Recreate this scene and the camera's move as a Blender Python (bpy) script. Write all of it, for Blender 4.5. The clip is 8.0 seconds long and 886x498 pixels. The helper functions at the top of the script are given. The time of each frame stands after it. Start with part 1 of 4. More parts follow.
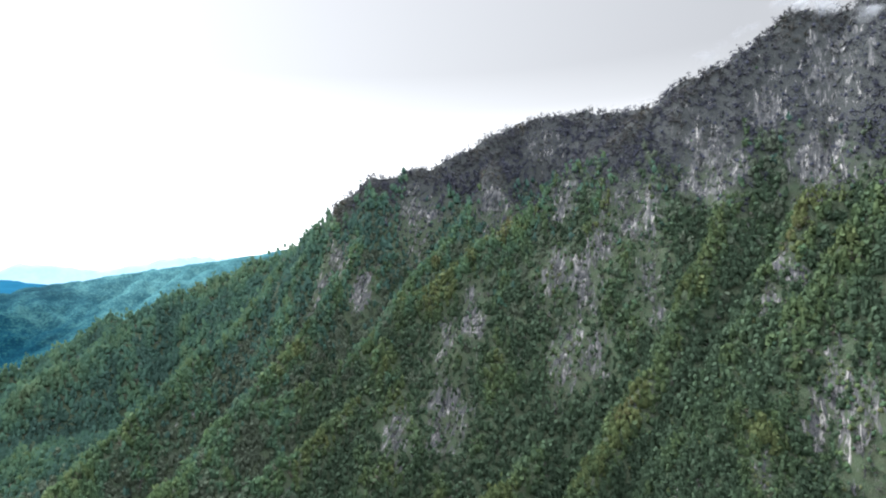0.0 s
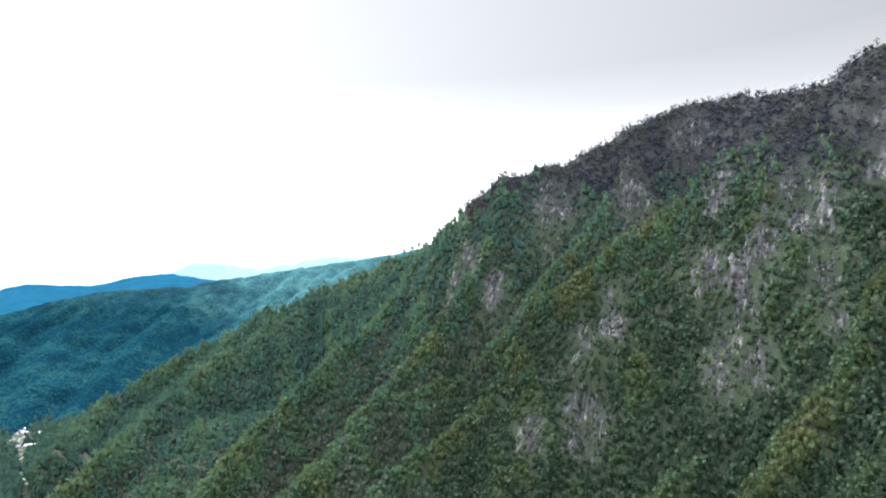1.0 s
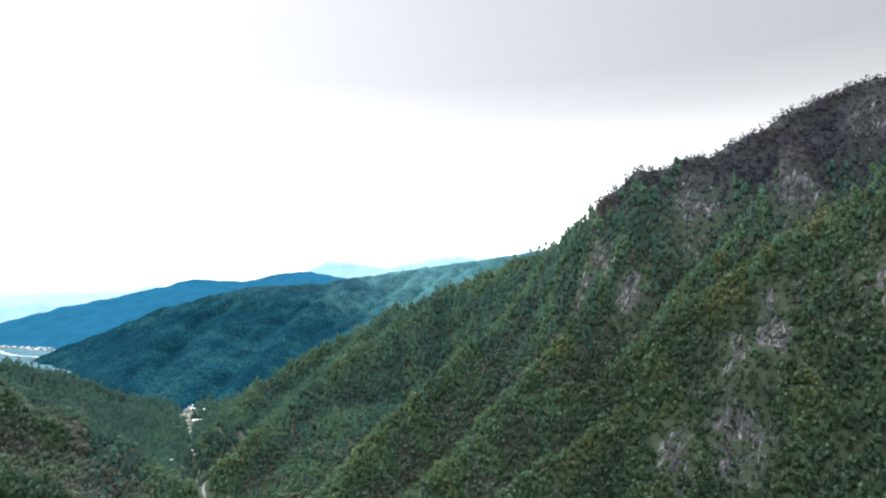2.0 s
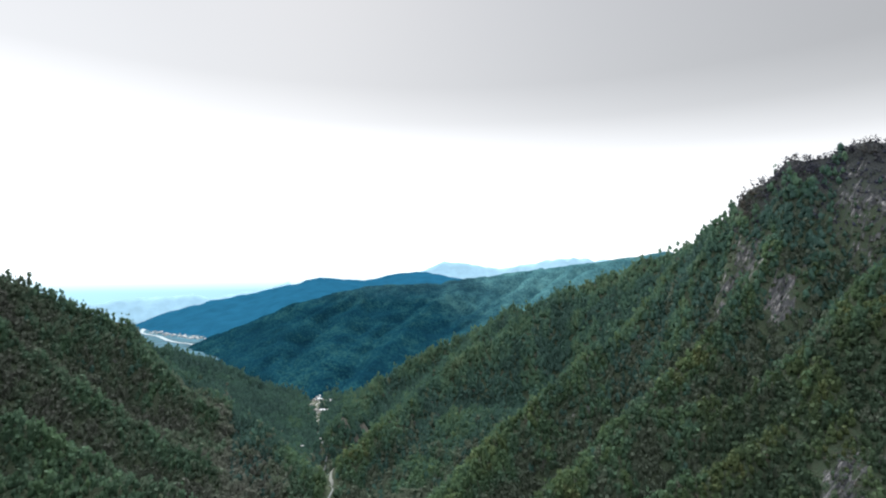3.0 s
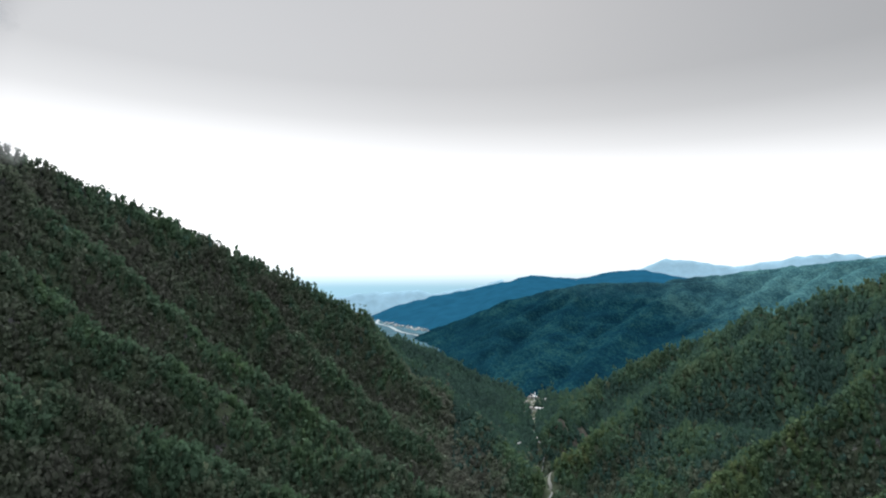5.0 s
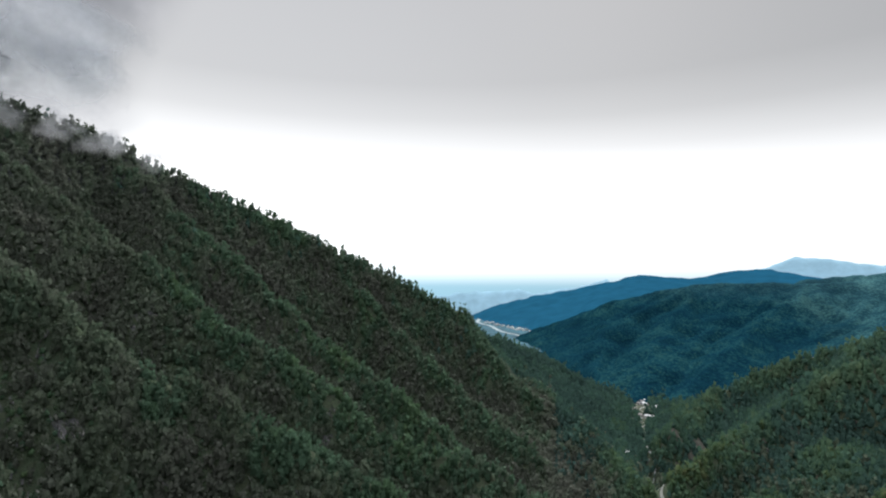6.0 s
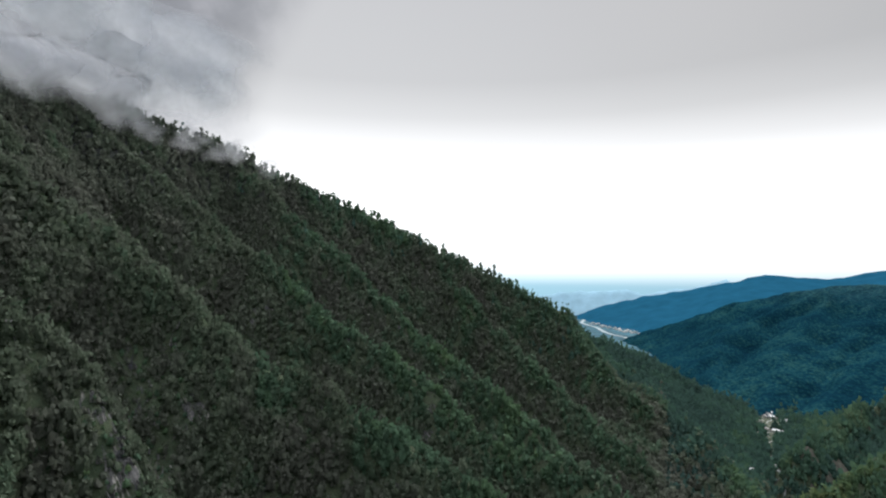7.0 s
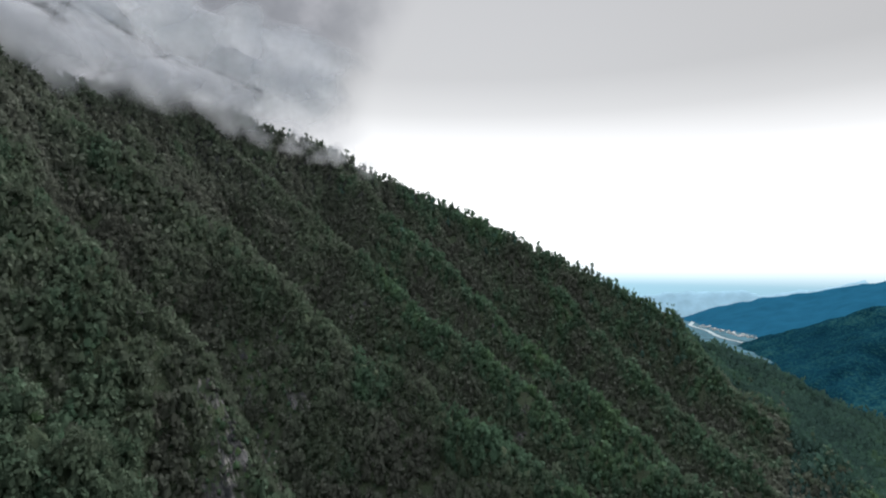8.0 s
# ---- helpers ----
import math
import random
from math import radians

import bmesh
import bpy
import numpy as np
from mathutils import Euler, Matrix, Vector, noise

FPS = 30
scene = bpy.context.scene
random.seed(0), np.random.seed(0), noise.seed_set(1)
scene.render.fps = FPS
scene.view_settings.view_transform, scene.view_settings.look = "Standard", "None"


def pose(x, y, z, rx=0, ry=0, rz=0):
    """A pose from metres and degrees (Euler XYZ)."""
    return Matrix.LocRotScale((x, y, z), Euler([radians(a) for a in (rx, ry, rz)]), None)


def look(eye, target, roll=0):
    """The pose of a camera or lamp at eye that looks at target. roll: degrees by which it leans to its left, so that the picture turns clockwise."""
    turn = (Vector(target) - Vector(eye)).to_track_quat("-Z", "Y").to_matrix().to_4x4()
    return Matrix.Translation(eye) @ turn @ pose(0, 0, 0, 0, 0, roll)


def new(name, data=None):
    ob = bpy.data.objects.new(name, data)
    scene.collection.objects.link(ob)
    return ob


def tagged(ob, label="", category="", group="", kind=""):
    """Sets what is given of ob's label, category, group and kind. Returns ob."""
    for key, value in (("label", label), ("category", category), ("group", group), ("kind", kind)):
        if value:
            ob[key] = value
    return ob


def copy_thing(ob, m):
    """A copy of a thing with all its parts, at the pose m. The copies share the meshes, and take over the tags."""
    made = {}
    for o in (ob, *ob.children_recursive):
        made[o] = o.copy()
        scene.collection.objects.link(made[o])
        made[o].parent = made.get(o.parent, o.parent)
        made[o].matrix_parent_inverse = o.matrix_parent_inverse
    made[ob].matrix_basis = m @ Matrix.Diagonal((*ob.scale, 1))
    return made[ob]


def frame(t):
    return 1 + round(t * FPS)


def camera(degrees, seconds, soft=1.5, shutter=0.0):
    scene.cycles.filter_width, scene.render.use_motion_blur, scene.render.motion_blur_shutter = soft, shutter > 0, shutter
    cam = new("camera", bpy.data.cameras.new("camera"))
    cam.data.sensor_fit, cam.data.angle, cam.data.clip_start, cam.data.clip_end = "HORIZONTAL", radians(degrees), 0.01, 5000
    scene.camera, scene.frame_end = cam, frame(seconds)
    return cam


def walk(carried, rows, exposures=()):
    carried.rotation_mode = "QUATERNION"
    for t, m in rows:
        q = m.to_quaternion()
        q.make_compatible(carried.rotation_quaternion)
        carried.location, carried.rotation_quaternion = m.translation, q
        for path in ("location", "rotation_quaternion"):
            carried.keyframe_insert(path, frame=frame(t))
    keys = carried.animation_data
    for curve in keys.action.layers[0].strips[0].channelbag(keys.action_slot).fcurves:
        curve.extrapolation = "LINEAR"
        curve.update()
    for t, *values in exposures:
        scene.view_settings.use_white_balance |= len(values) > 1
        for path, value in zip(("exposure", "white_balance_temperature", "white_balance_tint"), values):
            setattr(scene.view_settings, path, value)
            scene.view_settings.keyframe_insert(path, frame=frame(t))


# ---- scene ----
# A drone flies down a wooded valley, a little downhill, and turns to its left all the way.
EYE_Z = 380.0
cam = camera(79.64, 8.0, soft=2.1)
FLIGHT = [  # seconds, place, then turn to the left, tilt and lean in degrees
    (0.0, 0.0, 0.0, 380.0, 0.00, 1.70, 2.16),
    (0.5, -4.6, 4.0, 378.0, 6.79, 2.03, 1.97),
    (1.0, -11.1, 8.2, 376.3, 13.56, 2.26, 1.68),
    (1.5, -18.9, 12.4, 375.0, 20.13, 2.44, 1.36),
    (3.0, -45.0, 24.7, 371.6, 38.51, 2.92, 0.16),
    (3.5, -53.4, 28.6, 370.6, 44.39, 2.90, -0.03),
    (4.0, -61.1, 32.4, 369.6, 50.08, 2.87, -0.21),
    (4.5, -67.9, 35.9, 368.5, 55.55, 2.80, -0.20),
    (6.0, -82.7, 45.1, 365.6, 71.73, 2.64, -0.33),
    (6.5, -85.8, 47.8, 364.9, 77.26, 2.57, -0.38),
    (7.0, -88.3, 50.2, 364.5, 82.68, 2.47, -0.51),
    (7.5, -90.2, 52.4, 364.5, 87.88, 2.35, -0.60),
    (8.0, -92.1, 54.5, 365.1, 93.03, 2.11, -0.79),
]
EXPOSURE = [(0.0, 1.6, 6200, 10), (1.0, 1.54, 6200, 10), (1.5, 1.44, 6220, 10), (3.0, 0.86, 6330, 10), (4.5, 0.47, 6400, 10), (6.0, 0.36, 6400, 10), (8.0, 0.36, 6400, 10)]
walk(cam, [(t, pose(x, y, z, 90 + tilt, lean, yaw)) for t, x, y, z, yaw, tilt, lean in FLIGHT], EXPOSURE)


# ---- world and sun ----
def bearing(az, el):
    """Unit vector towards a bearing (degrees left of +y) and a height (degrees)."""
    a, e = radians(az), radians(el)
    return Vector((-math.sin(a) * math.cos(e), math.cos(a) * math.cos(e), math.sin(e)))


SUN_AZ, SUN_EL = 52.0, 38.0


class Nodes:
    """Short way to wire a node tree."""

    def __init__(self, tree):
        self.tree = tree
        tree.nodes.clear()

    def add(self, kind, operation=None):
        node = self.tree.nodes.new(kind)
        if operation:
            node.operation = operation
        return node

    def link(self, a, b):
        self.tree.links.new(a, b)

    def put(self, socket, value):
        if isinstance(value, bpy.types.NodeSocket):
            self.link(value, socket)
        else:
            socket.default_value = value

    def math(self, op, a, b=0.0, c=0.0, clamp=False):
        node = self.add("ShaderNodeMath", op)
        node.use_clamp = clamp
        for i, v in enumerate((a, b, c)):
            self.put(node.inputs[i], v)
        return node.outputs[0]

    def mix(self, fac, a, b, blend="MIX"):
        node = self.add("ShaderNodeMix")
        node.data_type, node.blend_type = "RGBA", blend
        self.put(node.inputs[0], fac)
        for i, v in ((6, a), (7, b)):
            self.put(node.inputs[i], v if isinstance(v, bpy.types.NodeSocket) else (*v, 1.0))
        return node.outputs[2]

    def ramp(self, fac, stops, ease="LINEAR"):
        node = self.add("ShaderNodeValToRGB")
        node.color_ramp.interpolation = ease
        el = node.color_ramp.elements
        while len(el) < len(stops):
            el.new(1.0)
        for e, (p, c) in zip(el, stops):
            e.position, e.color = p, (*c, 1.0)
        self.put(node.inputs[0], fac)
        return node.outputs[0]

    def span(self, v, a, b, c=0.0, d=1.0, smooth=False):
        node = self.add("ShaderNodeMapRange")
        node.interpolation_type = "SMOOTHSTEP" if smooth else "LINEAR"
        self.put(node.inputs[0], v)
        for i, x in enumerate((a, b, c, d)):
            node.inputs[i + 1].default_value = x
        return node.outputs[0]

    def noise(self, where, scale, detail=4.0, rough=0.55, stretch=None, distort=0.0, along=None):
        if stretch:
            m = self.add("ShaderNodeMapping")
            if along is not None:
                m.vector_type = "TEXTURE"
                m.inputs["Rotation"].default_value = (0.0, 0.0, along)
            m.inputs["Scale"].default_value = stretch
            self.link(where, m.inputs[0])
            where = m.outputs[0]
        node = self.add("ShaderNodeTexNoise")
        self.link(where, node.inputs["Vector"])
        for key, v in (("Scale", scale), ("Detail", detail), ("Roughness", rough), ("Distortion", distort)):
            node.inputs[key].default_value = v
        return node.outputs[0]


def make_world():
    world = bpy.data.worlds.new("overcast_sky")
    scene.world = world
    world.use_nodes = True
    n = Nodes(world.node_tree)
    where = n.add("ShaderNodeTexCoord").outputs["Generated"]
    split = n.add("ShaderNodeSeparateXYZ")
    n.link(where, split.inputs[0])
    up = split.outputs[2]
    # thin bright cloud near the horizon, a filter-like grey band above, brighter overhead
    high = n.span(up, -0.2, 1.0)
    cover = n.ramp(high, [(0.0, (0.14, 0.34, 0.48)), (0.147, (0.3, 0.52, 0.64)), (0.17, (0.84, 0.95, 1.0)), (0.19, (1.22, 1.25, 1.27)),
                          (0.31, (1.12, 1.12, 1.12)), (0.355, (0.78, 0.78, 0.78)), (0.4, (0.57, 0.57, 0.57)), (0.45, (0.47, 0.47, 0.472)),
                          (0.62, (0.46, 0.46, 0.468)), (0.78, (2.05, 2.05, 2.09)), (1.0, (3.3, 3.3, 3.37))])
    # brightness by bearing, set so the grey holds while exposure drops along the turn
    side = n.add("ShaderNodeVectorMath", "DOT_PRODUCT")
    n.link(where, side.inputs[0])
    side.inputs[1].default_value = bearing(100, 0)
    cover = n.mix(1.0, cover, n.ramp(n.span(side.outputs["Value"], -0.6, 1.0), [(p, (v, v, v)) for p, v in ((0.0, 0.46), (0.3, 0.6), (0.5, 0.71), (0.7, 0.84), (0.85, 0.96), (1.0, 1.14))]), "MULTIPLY")
    # a bank of lower, darker cloud over the wooded ridge
    bank = n.add("ShaderNodeVectorMath", "DOT_PRODUCT")
    n.link(where, bank.inputs[0])
    bank.inputs[1].default_value = bearing(131, 23)
    soft = n.noise(where, 3.6, 3.0, 0.45)
    puff = n.noise(where, 11.0, 4.0, 0.5)
    near = n.math("ADD", bank.outputs["Value"], n.math("MULTIPLY", n.math("SUBTRACT", soft, 0.5), 0.16))
    mask = n.span(near, 0.85, 0.95, smooth=True)
    tone = n.ramp(n.math("ADD", n.math("MULTIPLY", puff, 0.6), n.math("MULTIPLY", soft, 0.4)),
                  [(0.38, (0.13, 0.137, 0.156)), (0.5, (0.2, 0.207, 0.228)), (0.62, (0.34, 0.34, 0.365))])
    cover = n.mix(n.math("MULTIPLY", mask, 0.85), cover, tone)
    sky = n.add("ShaderNodeTexSky")
    sky.sky_type, sky.sun_disc, sky.sun_elevation, sky.sun_rotation = "NISHITA", False, radians(SUN_EL), radians(-SUN_AZ)
    blue = n.mix(1.0, sky.outputs[0], (0.1, 0.1, 0.1), "MULTIPLY")
    back = n.add("ShaderNodeBackground")
    n.link(n.mix(0.97, blue, cover), back.inputs[0])
    back.inputs[1].default_value = 1.0
    n.link(back.outputs[0], n.add("ShaderNodeOutputWorld").inputs[0])


make_world()
lamp = bpy.data.lights.new("sun", "SUN")
lamp.energy, lamp.angle, lamp.color = 2.1, radians(18), (1.0, 0.96, 0.88)
sun = new("sun", lamp)
sun.matrix_world = look(bearing(SUN_AZ, SUN_EL) * 900 + Vector((0, 0, EYE_Z)), (0, 0, EYE_Z))


# ---- materials ----
def material(name):
    m = bpy.data.materials.new(name)
    m.use_nodes = True
    n = Nodes(m.node_tree)
    out = n.add("ShaderNodeOutputMaterial")
    bsdf = n.add("ShaderNodeBsdfPrincipled")
    n.link(bsdf.outputs[0], out.inputs[0])
    bsdf.inputs["Specular IOR Level"].default_value = 0.08
    bsdf.inputs["Roughness"].default_value = 0.85
    return m, n, bsdf


def bump(n, bsdf, height, strength, distance):
    b = n.add("ShaderNodeBump")
    b.inputs["Strength"].default_value, b.inputs["Distance"].default_value = strength, distance
    n.link(height, b.inputs["Height"])
    n.link(b.outputs[0], bsdf.inputs["Normal"])


def leaf_material(name, colours, gloss=0.7, glow_through=0.12, vary=1.0):
    """Foliage: the tint of each tree picks along the colours, each leaf clump varies a little."""
    m, n, bsdf = material(name)
    picked = n.add("ShaderNodeAttribute")
    picked.attribute_name = "tint"
    tint = picked.outputs["Fac"]
    geo = n.add("ShaderNodeNewGeometry")
    base = n.ramp(tint, colours)
    leaf = n.span(geo.outputs["Random Per Island"], 0.0, 1.0, 1 - 0.16 * vary, 1 + 0.18 * vary)
    grain = n.noise(geo.outputs["Position"], 1.1, 4.0, 0.65)
    patch = n.noise(geo.outputs["Position"], 0.02, 3.0)
    value = n.math("MULTIPLY", leaf, n.math("MULTIPLY", n.span(grain, 0.3, 0.7, 1 - 0.14 * vary, 1 + 0.14 * vary), n.span(patch, 0.35, 0.65, 0.85, 1.15)))
    shade = n.add("ShaderNodeHueSaturation")
    n.link(base, shade.inputs["Color"])
    n.link(value, shade.inputs["Value"])
    n.link(shade.outputs[0], bsdf.inputs["Base Color"])
    bsdf.inputs["Roughness"].default_value = gloss
    bump(n, bsdf, n.noise(geo.outputs["Position"], 0.45, 3.0, 0.5), 0.3, 1.2)
    if glow_through:
        thin = n.add("ShaderNodeBsdfTranslucent")
        n.link(shade.outputs[0], thin.inputs[0])
        both = n.add("ShaderNodeMixShader")
        both.inputs[0].default_value = glow_through
        n.link(bsdf.outputs[0], both.inputs[1])
        n.link(thin.outputs[0], both.inputs[2])
        for node in m.node_tree.nodes:
            if node.bl_idname == "ShaderNodeOutputMaterial":
                n.link(both.outputs[0], node.inputs[0])
    return m


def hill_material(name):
    """Closed canopy of a far hill: blue-green with painted-in haze, finely broken by single crowns."""
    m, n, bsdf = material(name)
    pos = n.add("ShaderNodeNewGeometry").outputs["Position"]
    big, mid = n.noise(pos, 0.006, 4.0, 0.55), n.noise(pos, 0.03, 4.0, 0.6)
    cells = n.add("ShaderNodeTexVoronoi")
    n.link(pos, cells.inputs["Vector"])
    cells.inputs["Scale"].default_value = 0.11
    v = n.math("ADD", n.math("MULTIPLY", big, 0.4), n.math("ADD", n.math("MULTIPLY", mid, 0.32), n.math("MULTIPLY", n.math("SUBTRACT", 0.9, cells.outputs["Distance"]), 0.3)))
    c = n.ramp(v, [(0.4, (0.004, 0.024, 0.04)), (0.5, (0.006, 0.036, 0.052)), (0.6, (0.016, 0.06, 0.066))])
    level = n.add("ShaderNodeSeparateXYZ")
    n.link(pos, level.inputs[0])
    # paler towards the top: haze by height put into the colour
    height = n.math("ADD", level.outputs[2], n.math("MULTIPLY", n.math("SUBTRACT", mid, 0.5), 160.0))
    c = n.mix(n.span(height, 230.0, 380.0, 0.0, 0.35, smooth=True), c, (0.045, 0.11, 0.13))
    # paler flank away from the village: its haze and light painted into the colour
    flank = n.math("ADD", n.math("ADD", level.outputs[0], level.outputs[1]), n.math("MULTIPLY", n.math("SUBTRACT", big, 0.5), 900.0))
    hazed_flank = n.ramp(v, [(0.42, (0.045, 0.13, 0.15)), (0.6, (0.12, 0.27, 0.27))])
    n.link(n.mix(n.span(flank, 250.0, 1150.0, 0.0, 0.55, smooth=True), c, hazed_flank), bsdf.inputs["Base Color"])
    bump(n, bsdf, n.math("SUBTRACT", 1.0, cells.outputs["Distance"]), 0.5, 6.0)
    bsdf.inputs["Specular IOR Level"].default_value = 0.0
    return m


STRATA = radians(142)  # the valley's bearing: the rock breaks in streaks down the fall of both flanks


def rock_colour(n, pos):
    """Pale rock with upright dark runs and cracks; also gives the crack pattern for relief."""
    run = n.noise(pos, 0.26, 6.0, 0.62, stretch=(1.0, 4.5, 4.5), distort=0.5, along=STRATA)
    spot = n.noise(pos, 0.11, 4.0, 0.6)
    crack = n.noise(pos, 0.6, 6.0, 0.7, stretch=(1.0, 3.0, 3.0), distort=1.0, along=STRATA)
    mixv = n.math("ADD", n.math("MULTIPLY", run, 0.6), n.math("ADD", n.math("MULTIPLY", spot, 0.2), n.math("MULTIPLY", crack, 0.2)))
    return n.ramp(mixv, [(0.41, (0.036, 0.04, 0.047)), (0.49, (0.09, 0.094, 0.1)), (0.57, (0.15, 0.15, 0.155)), (0.65, (0.4, 0.39, 0.385))]), crack


def rock_material(name):
    m, n, bsdf = material(name)
    pos = n.add("ShaderNodeNewGeometry").outputs["Position"]
    c, crack = rock_colour(n, pos)
    piece = n.add("ShaderNodeObjectInfo").outputs["Random"]
    moss = n.span(n.noise(pos, 0.22, 4.0, 0.6), 0.5, 0.62, smooth=True)
    c = n.mix(n.math("MULTIPLY", moss, 0.8), c, (0.05, 0.06, 0.045))
    shade = n.add("ShaderNodeHueSaturation")
    n.link(c, shade.inputs["Color"])
    n.link(n.span(piece, 0.0, 1.0, 0.35, 1.15), shade.inputs["Value"])
    n.link(shade.outputs[0], bsdf.inputs["Base Color"])
    bsdf.inputs["Roughness"].default_value = 0.8
    bump(n, bsdf, crack, 0.9, 0.8)
    return m


def slope_material(name):
    """The floor of the wood: litter and low green growth, broken by streaks of bare rock in places."""
    m, n, bsdf = material(name)
    pos = n.add("ShaderNodeNewGeometry").outputs["Position"]
    big, fine = n.noise(pos, 0.05, 6.0, 0.6), n.noise(pos, 0.7, 5.0, 0.7)
    c = n.ramp(n.math("ADD", n.math("MULTIPLY", big, 0.45), n.math("MULTIPLY", fine, 0.55)), [(0.36, (0.044, 0.066, 0.044)), (0.5, (0.062, 0.088, 0.056)), (0.66, (0.084, 0.108, 0.066))])
    brown = n.span(n.noise(pos, 0.13, 5.0, 0.65), 0.44, 0.56, smooth=True)
    c = n.mix(n.math("MULTIPLY", brown, 0.35), c, n.ramp(fine, [(0.35, (0.042, 0.045, 0.034)), (0.65, (0.078, 0.078, 0.056))]))
    # leaf litter takes over from green growth high up, where the trees are bare
    high = n.add("ShaderNodeSeparateXYZ")
    n.link(pos, high.inputs[0])
    level = n.math("ADD", high.outputs[2], n.math("MULTIPLY", n.math("SUBTRACT", big, 0.5), 260.0))
    dry = n.ramp(fine, [(0.35, (0.038, 0.044, 0.046)), (0.65, (0.068, 0.073, 0.074))])
    c = n.mix(n.span(level, 430.0, 540.0, smooth=True), c, dry)
    stone, crack = rock_colour(n, pos)
    streak = n.noise(pos, 0.17, 5.0, 0.62, stretch=(1.0, 4.0, 4.0), distort=0.7, along=STRATA)
    where = n.math("ADD", streak, n.math("MULTIPLY", n.math("SUBTRACT", n.noise(pos, 0.018, 3.0), 0.5), 0.7))
    cliff = n.add("ShaderNodeAttribute")
    cliff.attribute_name = "cliff"
    where = n.math("ADD", where, n.math("MULTIPLY", cliff.outputs["Fac"], 0.2))
    vein = n.noise(pos, 0.16, 6.0, 0.7, stretch=(1.0, 6.0, 6.0), distort=1.4, along=STRATA)
    stone = n.mix(n.span(vein, 0.55, 0.63, smooth=True), stone, (0.38, 0.37, 0.36))
    n.link(n.mix(n.span(where, 0.66, 0.73, smooth=True), c, stone), bsdf.inputs["Base Color"])
    bsdf.inputs["Roughness"].default_value = 0.95
    bump(n, bsdf, n.math("ADD", fine, crack), 0.9, 1.5)
    return m


def plain_material(name, colour, rough=0.8, scale=1.2, spread=0.2):
    m, n, bsdf = material(name)
    pos = n.add("ShaderNodeNewGeometry").outputs["Position"]
    low, high = [tuple(v * (1 - spread) for v in colour), tuple(min(1, v * (1 + spread)) for v in colour)]
    n.link(n.ramp(n.noise(pos, scale, 5.0, 0.6), [(0.35, low), (0.65, high)]), bsdf.inputs["Base Color"])
    bsdf.inputs["Roughness"].default_value = rough
    return m


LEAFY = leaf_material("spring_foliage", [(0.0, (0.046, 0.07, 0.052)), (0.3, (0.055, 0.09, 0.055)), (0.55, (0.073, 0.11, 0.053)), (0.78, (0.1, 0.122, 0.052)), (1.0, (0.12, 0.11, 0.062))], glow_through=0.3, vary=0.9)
# greyed and blued: haze over the slopes put into the foliage colour
VALLEY_LEAF = leaf_material("haze_muted_foliage", [(0.0, (0.114, 0.125, 0.106)), (0.12, (0.117, 0.137, 0.11)), (0.24, (0.104, 0.138, 0.098)), (0.36, (0.078, 0.14, 0.094)), (0.55, (0.086, 0.15, 0.083)), (0.78, (0.11, 0.162, 0.076)), (1.0, (0.138, 0.156, 0.078))], glow_through=0.42, vary=0.7)
# teal for distant trees: haze painted into the colour
RIDGE_LEAF = leaf_material("hazed_green_foliage", [(0.0, (0.05, 0.098, 0.088)), (0.2, (0.059, 0.115, 0.096)), (0.36, (0.066, 0.134, 0.102)), (0.6, (0.086, 0.158, 0.1)), (1.0, (0.12, 0.172, 0.098))], glow_through=0.3, vary=0.5)
# lower stops blued: haze on the upper mountain put into the twig colour
BARE = leaf_material("leafless_twigs", [(0.0, (0.045, 0.0504, 0.0782)), (0.5, (0.0558, 0.0585, 0.083)), (0.75, (0.077, 0.076, 0.078)), (1.0, (0.092, 0.086, 0.068))], glow_through=0.0, vary=0.65)
HILL_LEAF = hill_material("hazed_hill_forest")
SOIL = slope_material("forest_floor")
ROCK = rock_material("weathered_rock")
BARK = plain_material("bark", (0.06, 0.05, 0.042), 0.9, 3.0, 0.4)
EARTH = plain_material("bare_earth", (0.1, 0.1, 0.086), 0.95, 0.15, 0.35)
GRAVEL = plain_material("pale_gravel", (0.24, 0.25, 0.23), 0.9, 0.12, 0.3)
STREAM = plain_material("stream_over_pale_stones", (0.24, 0.26, 0.26), 0.3, 0.4, 0.4)
PLASTER = plain_material("white_plaster", (0.45, 0.45, 0.43), 0.8, 1.5, 0.08)
ROOF = plain_material("grey_roof_tiles", (0.26, 0.25, 0.25), 0.7, 1.5, 0.2)
METAL_ROOF = plain_material("pale_sheet_roof", (0.5, 0.52, 0.54), 0.4, 1.0, 0.1)
GLASS_DARK = plain_material("window_glass", (0.04, 0.05, 0.06), 0.1, 1.0, 0.1)
# the blue of distant mist is put into the fields' colour
FIELD = plain_material("hazed_valley_fields", (0.035, 0.1, 0.135), 0.9, 0.012, 0.4)
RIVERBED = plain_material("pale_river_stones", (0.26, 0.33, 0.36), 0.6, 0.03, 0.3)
YARD = plain_material("trodden_yard", (0.075, 0.088, 0.064), 0.95, 0.08, 0.45)


